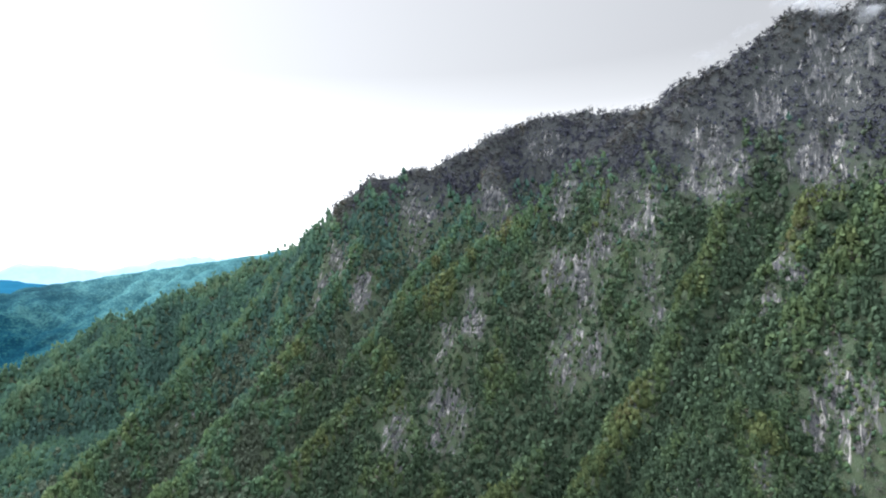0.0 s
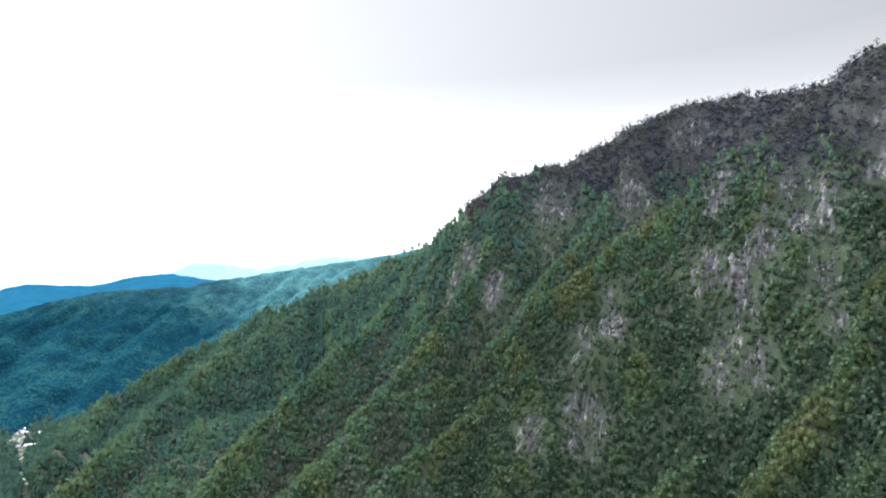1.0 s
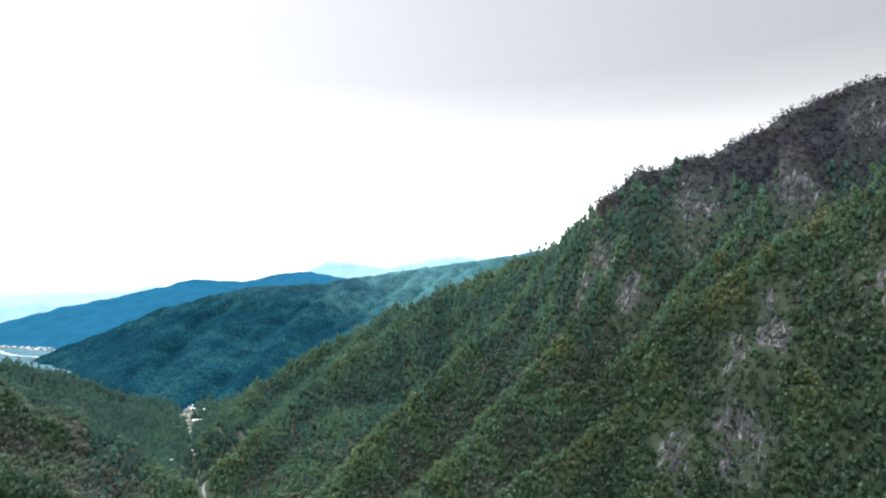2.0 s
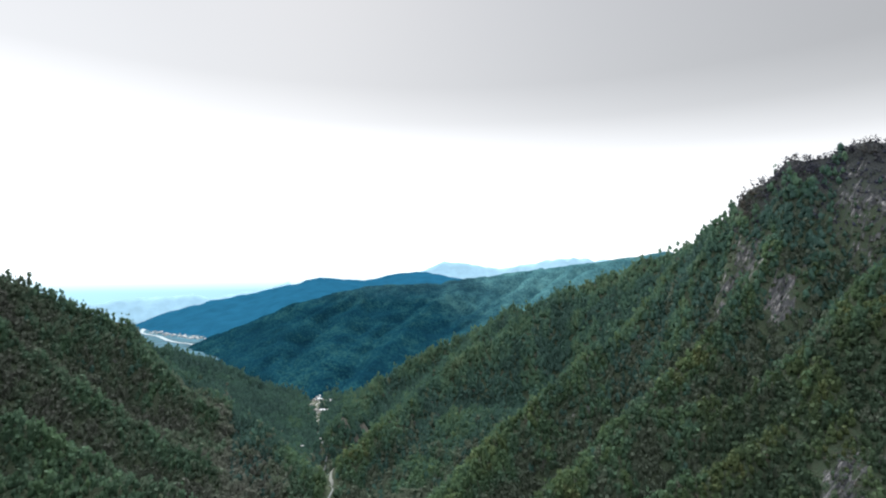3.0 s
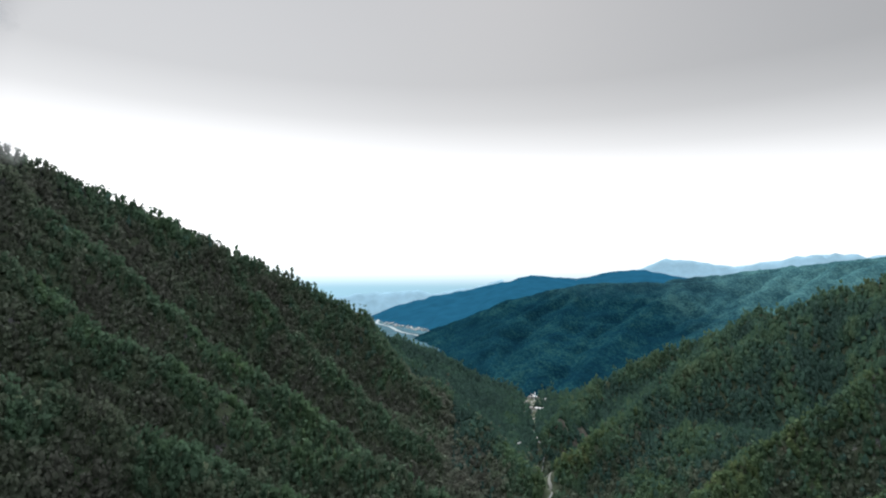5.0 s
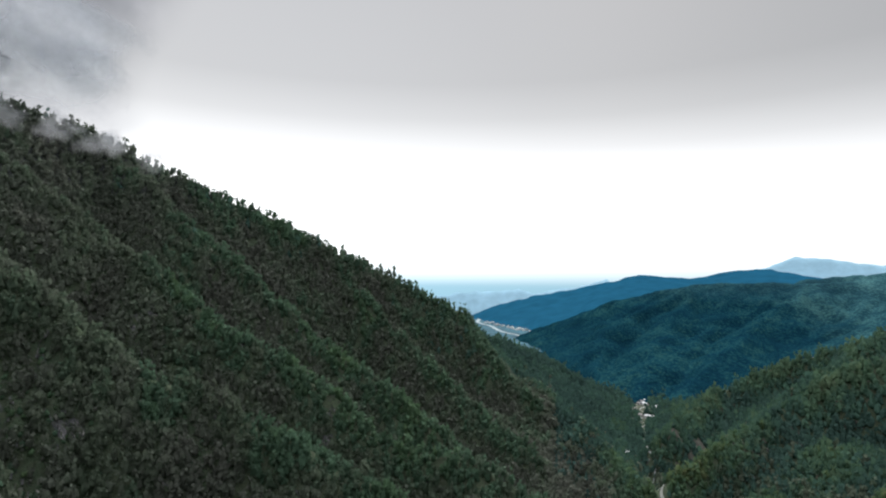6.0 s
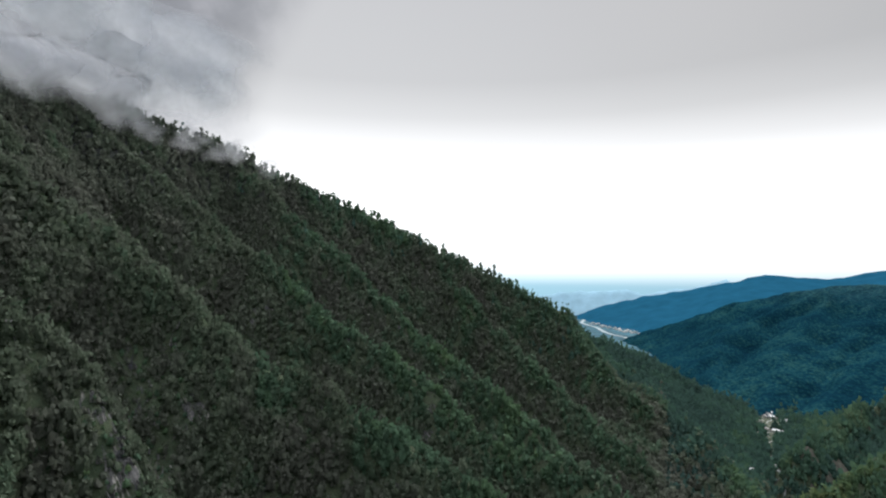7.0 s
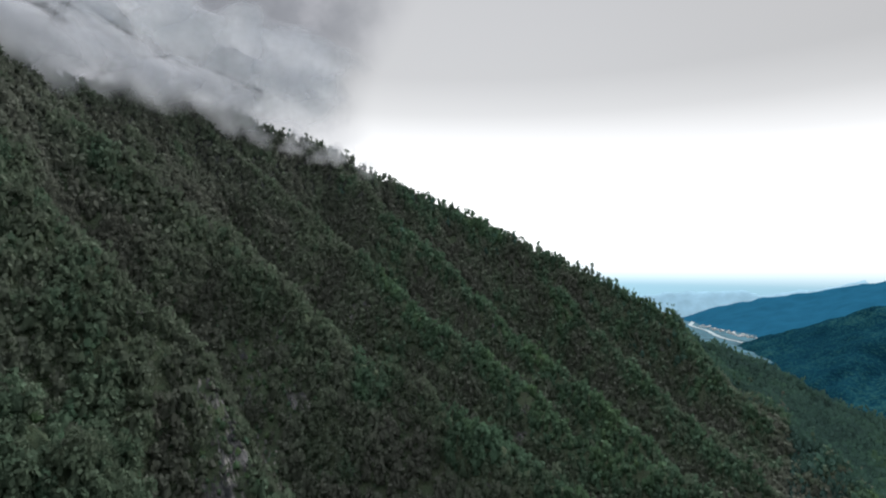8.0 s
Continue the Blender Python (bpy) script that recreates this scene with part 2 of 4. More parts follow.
# ---- the lie of the land ----
# Crest lines of the valley's ridges and spurs: fall of the flanks, then x, y, z along the crest.
RIDGES = {
    "main_a": (2.1, [(634, 514, 684), (548, 703, 709), (502, 736, 717), (453, 751, 681), (375, 797, 649), (335, 831, 620)]),
    "main_b": (1.75, [(371, 919, 642), (252, 1041, 671), (187, 1055, 665), (114, 1021, 630), (25, 1022, 588), (-83, 1021, 558), (-135, 1018, 550), (-190, 1021, 508), (-237, 1038, 465)]),
    "main_c": (1.3, [(-237, 1038, 465), (-289, 1069, 424), (-447, 1127, 375), (-576, 1152, 337), (-691, 1145, 288), (-808, 1146, 240), (-864, 1144, 214), (-940, 1035, 167), (-956, 934, 125), (-851, 765, 118), (-810, 689, 114)]),
    "spur_a": (1.4, [(335, 831, 616), (210, 843, 533), (124, 841, 450), (60, 837, 406), (-22, 828, 343), (-83, 819, 308), (-165, 788, 218), (-261, 766, 184), (-338, 729, 128), (-339, 581, 118), (-367, 502, 68)]),
    "spur_b": (1.2, [(-289, 1069, 424), (-340, 948, 317), (-382, 890, 255), (-397, 872, 255), (-488, 746, 140), (-473, 557, 95), (-484, 483, 58)]),
    "spur_c": (1.0, [(-576, 1152, 337), (-622, 1027, 262), (-590, 1103, 299), (-696, 929, 212), (-727, 838, 155), (-699, 656, 105), (-685, 584, 87)]),
    "spur_d": (1.15, [(-57, 792, 272), (-133, 740, 194), (-189, 689, 150), (-241, 629, 119)]),
    "spur_j": (0.85, [(-742, 1181, 292), (-787, 1001, 189), (-793, 869, 122), (-720, 697, 97), (-688, 605, 76)]),
    "spur_k": (1.15, [(-135, 1018, 550), (-141, 967, 457), (-176, 923, 376), (-206, 876, 304), (-263, 819, 234), (-307, 752, 179)]),
    "spur_m": (1.15, [(114, 1021, 630), (84, 958, 540), (29, 914, 455), (-40, 875, 371)]),
    "spur_n": (1.15, [(502, 736, 717), (475, 704, 618), (434, 682, 538), (393, 668, 464), (363, 637, 379), (322, 604, 309)]),
    "spur_o": (1.15, [(569, 666, 688), (527, 638, 592), (475, 613, 513), (425, 603, 447), (380, 580, 383)]),
    "spur_e": (1.25, [(503, 454, 541), (420, 498, 446), (373, 506, 378), (332, 511, 316), (291, 513, 246), (247, 517, 198), (184, 519, 147), (86, 426, 118)]),
    "spur_f": (1.15, [(282, 800, 471), (219, 746, 370), (173, 708, 276), (146, 668, 212), (109, 633, 155), (36, 577, 118)]),
    "spur_g": (1.15, [(386, 691, 490), (327, 645, 394), (266, 609, 311), (223, 589, 259), (169, 563, 183), (113, 539, 132)]),
    "spur_h": (1.15, [(47, 820, 351), (8, 759, 258), (-40, 713, 179), (-107, 652, 118)]),
    "left_main": (1.3, [(-374, -465, 636), (-481, -459, 628), (-609, -436, 600), (-681, -432, 574), (-891, -420, 633), (-1035, -312, 611), (-1070, -239, 593), (-1112, -94, 528), (-1132, 16, 482), (-1136, 133, 428), (-1131, 244, 374), (-1114, 348, 327), (-1101, 415, 289)]),
    "left_1": (0.9, [(-1101, 415, 289), (-1023, 455, 207), (-977, 479, 170), (-884, 521, 93), (-714, 487, 71), (-663, 490, 55)]),
    "left_0": (0.6, [(-1423, 439, 238), (-1382, 544, 231), (-1353, 599, 196), (-1422, 721, 156), (-1470, 828, 107), (-1445, 931, 49), (-1344, 944, 44), (-1237, 917, 44)]),
    "left_0b": (0.78, [(-1307, 579, 178), (-1151, 591, 135), (-894, 550, 116), (-768, 535, 96), (-674, 518, 84)]),
    "left_0c": (0.75, [(-1328, 714, 126), (-1188, 748, 52), (-897, 646, 56)]),
    "left_2": (1.2, [(-891, -420, 621), (-871, -142, 400), (-838, -51, 336), (-809, 7, 284), (-783, 70, 252), (-742, 124, 216), (-705, 165, 181), (-685, 198, 162), (-664, 272, 156), (-604, 340, 112), (-518, 357, 98)]),
    "left_3": (1.2, [(-575, -401, 547), (-604, -188, 394), (-570, -43, 280), (-556, 15, 253), (-545, 64, 232), (-528, 109, 205), (-509, 150, 181), (-478, 202, 153)]),
    "left_6": (1.1, [(-1070, -239, 593), (-1001, -17, 390), (-914, 117, 267), (-845, 200, 205), (-778, 264, 155)]),
    "left_7": (1.1, [(-1136, 133, 428), (-1042, 248, 283), (-962, 331, 191), (-869, 388, 131), (-792, 420, 96)]),
    "left_4": (1.15, [(-382, -324, 486), (-399, -250, 421), (-422, -183, 367), (-432, -131, 310), (-429, -90, 246), (-429, -55, 196)]),
    "left_5": (1.1, [(-241, -154, 356), (-261, -119, 323), (-266, -105, 316), (-274, -88, 298), (-278, -74, 282), (-286, -55, 254)]),
}
# The creek, from behind the camera down to the wide valley.
CREEK = [(700, -560, 300), (310, -250, 190), (-10, 60, 66), (-349, 304, 52), (-570, 460, 42), (-719, 577, 35), (-978, 766, 29), (-1276, 1001, 25), (-1749, 1209, 19), (-2453, 1417, 12), (-3159, 1492, 4), (-4960, 1987, -12)]
MID_HILL = {
    "crest": (0.5, [(-2697, 1384, -9), (-2514, 1503, 123), (-2224, 1655, 250), (-1956, 1806, 322), (-1716, 2020, 331), (-1548, 2202, 336), (-1338, 2382, 384), (-991, 2586, 443), (-789, 2701, 483), (-1802, 2268, 338), (-1372, 2532, 387), (-1057, 2721, 429)]),
    "arm_f": (0.46, [(-1176, 2480, 414), (-1128, 2261, 350), (-1160, 1852, 199), (-1173, 1489, 89), (-1151, 1188, 45)]),
    "arm_g": (0.46, [(-1648, 2375, 371), (-1406, 2114, 280), (-1331, 1805, 188)]),
    "arm_h": (0.46, [(-1372, 2532, 413), (-1269, 2134, 318), (-1214, 1821, 219)]),
    "arm_p": (0.42, [(-2514, 1503, 123), (-2227, 1301, 56), (-1787, 1060, 36)]),
    "arm_q": (0.42, [(-2224, 1655, 250), (-2021, 1425, 121), (-1631, 1112, 63), (-1368, 961, 37)]),
    "arm_r": (0.42, [(-1956, 1806, 322), (-1712, 1483, 170), (-1431, 1152, 87), (-1284, 1000, 36)]),
    "arm_s": (0.42, [(-1642, 2101, 330), (-1470, 1576, 166), (-1297, 1234, 91), (-1227, 1056, 44)]),
    "arm_a": (0.46, [(-1956, 1806, 322), (-1955, 1542, 220), (-1834, 1259, 119), (-1669, 1058, 56)]),
    "arm_b": (0.46, [(-1840, 1915, 317), (-1704, 1701, 186), (-1458, 1241, 74), (-1300, 982, 44)]),
    "arm_c": (0.46, [(-1642, 2101, 330), (-1377, 1954, 220), (-1356, 1727, 111), (-1255, 1297, 59), (-1209, 1066, 39)]),
    "arm_d": (0.46, [(-1338, 2382, 384), (-1240, 2150, 276), (-1273, 1843, 161)]),
    "arm_e": (0.46, [(-991, 2586, 443), (-1107, 2216, 325), (-1137, 1922, 229)]),
}
FAR_RIDGE = {
    "blue": (0.2, [(-4356, 1732, -7), (-4203, 1956, 89), (-3973, 2281, 182), (-3702, 2602, 269), (-3503, 2775, 329), (-3270, 3035, 307), (-3112, 3191, 354), (-2942, 3342, 386)]),
    "blue_b": (0.45, [(-3503, 2775, 329), (-3333, 2343, 125), (-3140, 1916, 29)]),
}
FARTHEST = {
    "peak": (0.8, [(-3376, 3465, 338), (-3191, 3628, 388), (-3017, 3768, 484), (-2758, 3954, 448), (-2553, 4083, 397)]),
    "back": (0.8, [(-2636, 4032, 399), (-2088, 4328, 515), (-1834, 4437, 488), (-1340, 4603, 448), (-2108, 4319, 447)]),
    "left": (0.8, [(-4695, 1301, 119), (-4585, 1644, 172), (-4440, 1993, 191), (-4353, 2171, 205), (-4299, 2274, 168)]),
    "low": (0.8, [(-4375, 2129, 136), (-4184, 2474, 209), (-4077, 2641, 251), (-3963, 2804, 304)]),
}


def fbm(x, y, size, octaves=4, seed=0.0):
    """Smooth random relief about 0, from turned sine waves bent by one another."""
    total, amp, k = np.zeros_like(x), 1.0, 2 * math.pi / size
    u, v = x + seed * 37.1, y - seed * 21.7
    for i in range(octaves):
        c, s = math.cos(1.3 * i + seed), math.sin(1.3 * i + seed)
        a, b = c * u - s * v, s * u + c * v
        total += amp * np.sin(k * a + 1.7 * np.sin(0.63 * k * b + i)) * np.sin(k * b * 0.87 + 1.3 * np.sin(0.71 * k * a + 2 * i))
        amp, k = amp * 0.52, k * 2.03
    return total


def along(x, y, line):
    """Distance from a bent line on the plan, and the line's height at the nearest place."""
    best, high = np.full_like(x, 1e9), np.zeros_like(x)
    for (ax, ay, az), (bx, by, bz) in zip(line, line[1:]):
        dx, dy = bx - ax, by - ay
        t = np.clip(((x - ax) * dx + (y - ay) * dy) / (dx * dx + dy * dy + 1e-6), 0, 1)
        d = np.hypot(x - ax - t * dx, y - ay - t * dy)
        nearer = d < best
        best, high = np.where(nearer, d, best), np.where(nearer, az + t * (bz - az), high)
    return best, high


def crest_field(x, y, ridges, soft=3.0, lower=1.5, carve=0.0):
    """The higher of all flanks at each place, rounded where two meet, or cut by a gully there."""
    top, parts, nearest = np.full_like(x, -1e9), [], np.full_like(x, 1e9)
    for fall, line in ridges.values():
        d, z = along(x, y, line)
        flank = z - lower - fall * (np.sqrt(d * d + 9.0) - 3.0)
        parts.append(flank)
        nearest = np.minimum(nearest, d)
        top = np.maximum(top, flank)
    if carve:
        second = np.sort(np.stack(parts), axis=0)[-2]
        return top - carve * np.clip((nearest - 14) / 40, 0, 1) * np.exp(-(top - second) / (1.3 * carve))
    return top + soft * np.log(sum(np.exp(np.clip((p - top) / soft, -40, 0)) for p in parts)) * 0.5


def land(x, y):
    """Height of the bare ground."""
    x, y = np.asarray(x, float), np.asarray(y, float)
    wx, wy = x + 4.5 * fbm(x, y, 130, 3, 1.0), y + 4.5 * fbm(x, y, 130, 3, 2.0)
    d, z = along(x, y, CREEK)
    r = np.hypot(x, y)
    steep = np.clip((r - 820) / 200, 0, 1)
    floor = z + np.minimum((0.13 + 0.24 * steep) * np.maximum(d - 10, 0), 12 + 70 * steep) * np.clip((1700 - r) / 300, 0.06, 1)
    hills = crest_field(wx, wy, RIDGES, carve=12.0)
    away = np.clip((hills - floor) / 60, 0, 1)
    rough = 2.4 * fbm(x, y, 58, 4, 3.0) + 4.0 * fbm(x, y, 150, 2, 4.0)
    out = np.maximum(hills, floor) + 4 * np.exp(-np.abs(hills - floor) / 8)
    out = out + rough * away * np.clip((d - 20) / 60, 0, 1)
    return np.maximum(out, z - 2)


# ---- building meshes ----
def mesh_of(name, verts, faces, mat, tint=None, smooth=False):
    """A mesh from arrays: verts (n, 3), faces (m, 3) or (m, 4), and a tint per face."""
    verts, faces = np.asarray(verts, np.float32), np.asarray(faces, np.int32)
    me = bpy.data.meshes.new(name)
    m, k = faces.shape
    me.vertices.add(len(verts))
    me.vertices.foreach_set("co", verts.ravel())
    me.loops.add(m * k)
    me.loops.foreach_set("vertex_index", faces.ravel())
    me.polygons.add(m)
    me.polygons.foreach_set("loop_start", np.arange(0, m * k, k, dtype=np.int32))
    me.polygons.foreach_set("use_smooth", np.full(m, smooth))
    me.update(calc_edges=True)
    if tint is not None:
        layer = me.attributes.new("tint", "FLOAT", "FACE")
        layer.data.foreach_set("value", np.asarray(tint, np.float32))
    me.materials.append(mat)
    return me


def sheet(xs, ys, height):
    """Verts and quads of a height field over the lines xs and ys."""
    gx, gy = np.meshgrid(xs, ys)
    v = np.stack([gx, gy, height(gx, gy)], -1).reshape(-1, 3)
    w, h = len(xs), len(ys)
    i = (np.arange(h - 1)[:, None] * w + np.arange(w - 1)[None]).ravel()
    return v, np.stack([i, i + 1, i + w + 1, i + w], -1)


def graded(lo, hi, near_lo, near_hi, step, grow=1.12):
    """Lines that stand close together over the near stretch and ever wider beyond it."""
    mid = list(np.arange(near_lo, near_hi + step, step))
    a, s = [mid[0]], step
    while a[-1] > lo:
        s *= grow
        a.append(a[-1] - s)
    b, s = [mid[-1]], step
    while b[-1] < hi:
        s *= grow
        b.append(b[-1] + s)
    return np.array(a[:0:-1] + mid + b[1:])


def part(name, me, parent, label=""):
    ob = new(name, me)
    ob.parent = parent
    return tagged(ob, label) if label else ob


ground = new("ground", mesh_of("ground", *sheet(graded(-4800, 4800, -1500, 700, 8.5), graded(-4800, 4800, -620, 1300, 8.5), land), SOIL, smooth=True))
def mark_cliffs(cliffs):
    """Tells the ground's material where bare rock breaks through."""
    me = ground.data
    co = np.empty(len(me.vertices) * 3, np.float32)
    me.vertices.foreach_get("co", co)
    co = co.reshape(-1, 3)
    amount = np.zeros(len(co))
    for x, y, reach in cliffs:
        amount = np.maximum(amount, np.clip(1.4 - np.hypot(co[:, 0] - x, co[:, 1] - y) / reach, 0, 1))
    me.attributes.new("cliff", "FLOAT", "POINT").data.foreach_set("value", amount.astype(np.float32))


tagged(ground, "steep valley ground of dark forest soil and leaf litter", "ground", kind="structure")


# ---- trees ----
ICO_V, ICO_F = [], []
bm = bmesh.new()
bmesh.ops.create_icosphere(bm, subdivisions=1, radius=1.0)
ICO_V = np.array([v.co[:] for v in bm.verts])
ICO_F = np.array([[v.index for v in f.verts] for f in bm.faces])
bm.free()


def crown(rng, clumps, size, core=0.7, tall=1.0, point=0.0):
    """A crown about 1 wide round (0, 0, 0): a lumpy heart and leaf clumps round lobes stacked one above another, as triangles."""
    lobes = rng.normal(size=(7, 3)) * (0.2, 0.2, 0.1 * tall)
    level = np.linspace(-0.32, 0.4, 7) * tall
    lobes[:, 2] += level
    lobes[:, :2] *= (1.15 - 0.9 * np.abs(level / tall + 0.02))[:, None]
    v = ICO_V * (0.5 * core) * (1, 1, 1.15 * tall) * (1 + 0.34 * rng.uniform(-1, 1, (len(ICO_V), 1)))
    v[:, :2] *= np.clip(1.05 - 0.7 * v[:, 2:] / tall, 0.4, 1.3)
    f = [ICO_F]
    verts, n = [v], len(v)
    d = rng.normal(size=(clumps, 3))
    d[:, 2] = np.abs(d[:, 2]) * 0.9 - 0.3
    d /= np.linalg.norm(d, axis=1, keepdims=True)
    at = lobes[rng.integers(0, 7, clumps)] + d * rng.uniform(0.14, 0.3, (clumps, 1)) * (1, 1, tall)
    if point:
        shrink = np.clip(1 - point * (at[:, 2:] / tall + 0.3), 0.12, 1.2)
        at[:, :2] *= shrink
        verts[0][:, :2] *= np.clip(1 - point * (v[:, 2:] / tall + 0.3), 0.15, 1.2)
    for c, way in zip(at, d):
        way = way + rng.normal(size=3) * 0.45
        way /= np.linalg.norm(way)
        side = np.cross(way, rng.normal(size=3))
        side /= np.linalg.norm(side) + 1e-6
        other = np.cross(way, side)
        s = size * rng.uniform(0.55, 1.35)
        ring = [c + s * (side * math.cos(a) * rng.uniform(0.6, 1.25) + other * math.sin(a) * rng.uniform(0.6, 1.25)) - way * s * rng.uniform(0.0, 0.6) for a in (0.2, 1.7, 3.3, 4.8)]
        verts.append(np.array(ring))
        f.append(np.array([[n, n + 1, n + 2], [n, n + 2, n + 3]]))
        n += 4
    return np.concatenate(verts), np.concatenate(f)


def twigs(rng, count, thick=0.012, tall=1.2):
    """A leafless crown: thin forked twigs that fan out from the stem, with a thin ragged heart."""
    verts, faces, n = [], [], 0
    for i in range(count):
        a, lean = rng.uniform(0, 6.28), rng.uniform(0.2, 1.0)
        base = np.array([0, 0, rng.uniform(-0.5, 0.2) * tall])
        tip = np.array([math.cos(a) * 0.5 * lean, math.sin(a) * 0.5 * lean, base[2] + rng.uniform(0.2, 0.5) * tall])
        side = np.array([-math.sin(a), math.cos(a), 0]) * thick * rng.uniform(1.0, 4.0)
        mid = (base + tip) / 2 + rng.normal(size=3) * 0.05
        verts += [base - side, base + side, mid - side * 1.6, mid + side * 1.6, tip]
        faces += [[n, n + 1, n + 3], [n, n + 3, n + 2], [n + 2, n + 3, n + 4]]
        n += 5
    return np.array(verts), np.array(faces)


def scatter(kinds, pick, at, size, turn, tint):
    """Joins many crowns into one set of arrays: kind, place, size (x, y, z), turn and tint of each."""
    out_v, out_f, out_t, base = [], [], [], 0
    for k, (v, f) in enumerate(kinds):
        mine = np.nonzero(pick == k)[0]
        if not len(mine):
            continue
        c, s = np.cos(turn[mine])[:, None], np.sin(turn[mine])[:, None]
        x, y, z = [v[None, :, i] * size[mine, i, None] for i in range(3)]
        w = np.stack([c * x - s * y + at[mine, 0, None], s * x + c * y + at[mine, 1, None], z + at[mine, 2, None]], -1)
        out_v.append(w.reshape(-1, 3))
        out_f.append((f[None] + (np.arange(len(mine)) * len(v))[:, None, None] + base).reshape(-1, 3))
        out_t.append(np.repeat(tint[mine], len(f)))
        base += w.shape[0] * w.shape[1]
    return np.concatenate(out_v), np.concatenate(out_f), np.concatenate(out_t)


def hill_height(ridges, base, rough, seed, lower=-3.0, carve=0.0):
    return lambda x, y: np.maximum(crest_field(x + 20 * fbm(x, y, 420, 2, seed), y + 20 * fbm(x, y, 420, 2, seed + 1), ridges, 22.0, lower, carve) + rough * fbm(x, y, 330, 4, seed), base)


mid_smooth = hill_height(MID_HILL, -5.0, 4.0, 11.0, -4.0, 16.0)


rng = np.random.default_rng(5)


def sites(lo_x, hi_x, lo_y, hi_y, gap):
    """A jittered grid of standing places."""
    gx, gy = np.meshgrid(np.arange(lo_x, hi_x, gap), np.arange(lo_y, hi_y, gap))
    p = np.stack([gx.ravel(), gy.ravel()], -1)
    return p + rng.uniform(-0.45, 0.45, p.shape) * gap


def slope(x, y, step=6.0):
    return (land(x + step, y) - land(x - step, y)) / (2 * step), (land(x, y + step) - land(x, y - step)) / (2 * step)


# Bare cliffs, where rock shows and few trees stand: x, y, reach.
CLIFFS = [
    (150, 677, 26), (162, 694, 24), (45, 793, 18), (38, 766, 24), (0, 763, 26), (273, 736, 30), (267, 688, 28), (254, 652, 20), (266, 758, 26), (215, 731, 30), (196, 727, 30), (364, 726, 34),
    (371, 692, 28), (453, 631, 34), (458, 602, 26), (443, 704, 24), (502, 661, 40), (191, 816, 22), (197, 1005, 34), (-41, 958, 44), (-194, 944, 30), (-211, 924, 26), (-138, 895, 26), (-69, 698, 26),
    (-3, 705, 36), (339, 466, 16), (332, 429, 22), (325, 428, 18), (365, 576, 14), (370, 557, 14), (337, 555, 14), (156, 752, 28), (318, 467, 14), (264, 456, 12), (182, 666, 24), (97, 918, 40),
    (-562, -117, 9), (-544, -140, 10), (-531, -127, 12), (-429, -108, 12), (-466, -106, 15), (-504, -110, 14), (-409, -94, 14), (-530, -91, 10), (-495, -102, 14), (-421, -91, 14), (-731, 120, 9), (-708, 113, 8),
]
mark_cliffs(CLIFFS)
# Treeless places: the village's yards and the slips of bare earth above the creek.
CLEARINGS = [
    (-1255, 949, 30), (-1190, 946, 34), (-1138, 898, 28), (-1278, 985, 32), (-1110, 850, 20), (-1225, 960, 30),
]
SLIPS = [
    (-802, 681, 9), (-797, 688, 8), (-802, 727, 13), (-800, 740, 11), (-779, 697, 10), (-773, 663, 7), (-835, 644, 8),
]
CLEARINGS += [(x, y, r * 0.8) for x, y, r in SLIPS]
ROADSIDES = [(-1188, 906, 12), (-1150, 874, 12), (-1110, 838, 12), (-1076, 812, 10), (-1112, 854, 12), (-1076, 830, 10), (-763, 622, 9), (-740, 604, 9), (-722, 590, 9), (-699, 573, 11), (-688, 558, 11), (-672, 549, 11), (-655, 540, 9)]
CLEARINGS += ROADSIDES
spots = sites(-2000, 760, -620, 1330, 6.2)
dist = np.hypot(spots[:, 0] + 46, spots[:, 1] - 27)
azim = np.degrees(np.arctan2(-spots[:, 0], spots[:, 1]))
creek_d, creek_z = along(spots[:, 0], spots[:, 1], CREEK)
keep = (dist > 75) & (dist < np.where((azim > 44) & (azim < 78), 2150, 1560)) & (azim > -58) & (azim < 158) & (creek_d > 4.5)
spots, dist, azim = spots[keep], dist[keep], azim[keep]
gx, gy = slope(spots[:, 0], spots[:, 1])
# steep ground has more room than its plan: more trees stand on it
again = rng.random(len(spots)) < np.clip(np.sqrt(1 + gx * gx + gy * gy) - 1.25, 0, 1.0)
spots = np.concatenate([spots, spots[again] + rng.uniform(-4.2, 4.2, (again.sum(), 2))])
dist, azim = np.hypot(spots[:, 0] + 46, spots[:, 1] - 27), np.degrees(np.arctan2(-spots[:, 0], spots[:, 1]))
gx, gy = slope(spots[:, 0], spots[:, 1])
# steep slopes facing away from the camera's start carry no wood
falls = -(gx * -spots[:, 0] + gy * -spots[:, 1]) / (dist * np.hypot(gx, gy) + 1e-6)
keep = ((falls > -0.7) | (np.hypot(gx, gy) < 0.42)) & (rng.random(len(spots)) < np.where(dist > 900, np.where(dist > 1400, 0.55, 0.8), 0.97))
spots, dist, azim = spots[keep], dist[keep], azim[keep]
# leave out trees the camera can't see, judged from a little above its flight
lines = np.arange(-2400, 1400, 12.0)
roof = land(*np.meshgrid(lines, lines))
top = land(spots[:, 0], spots[:, 1]) + 14


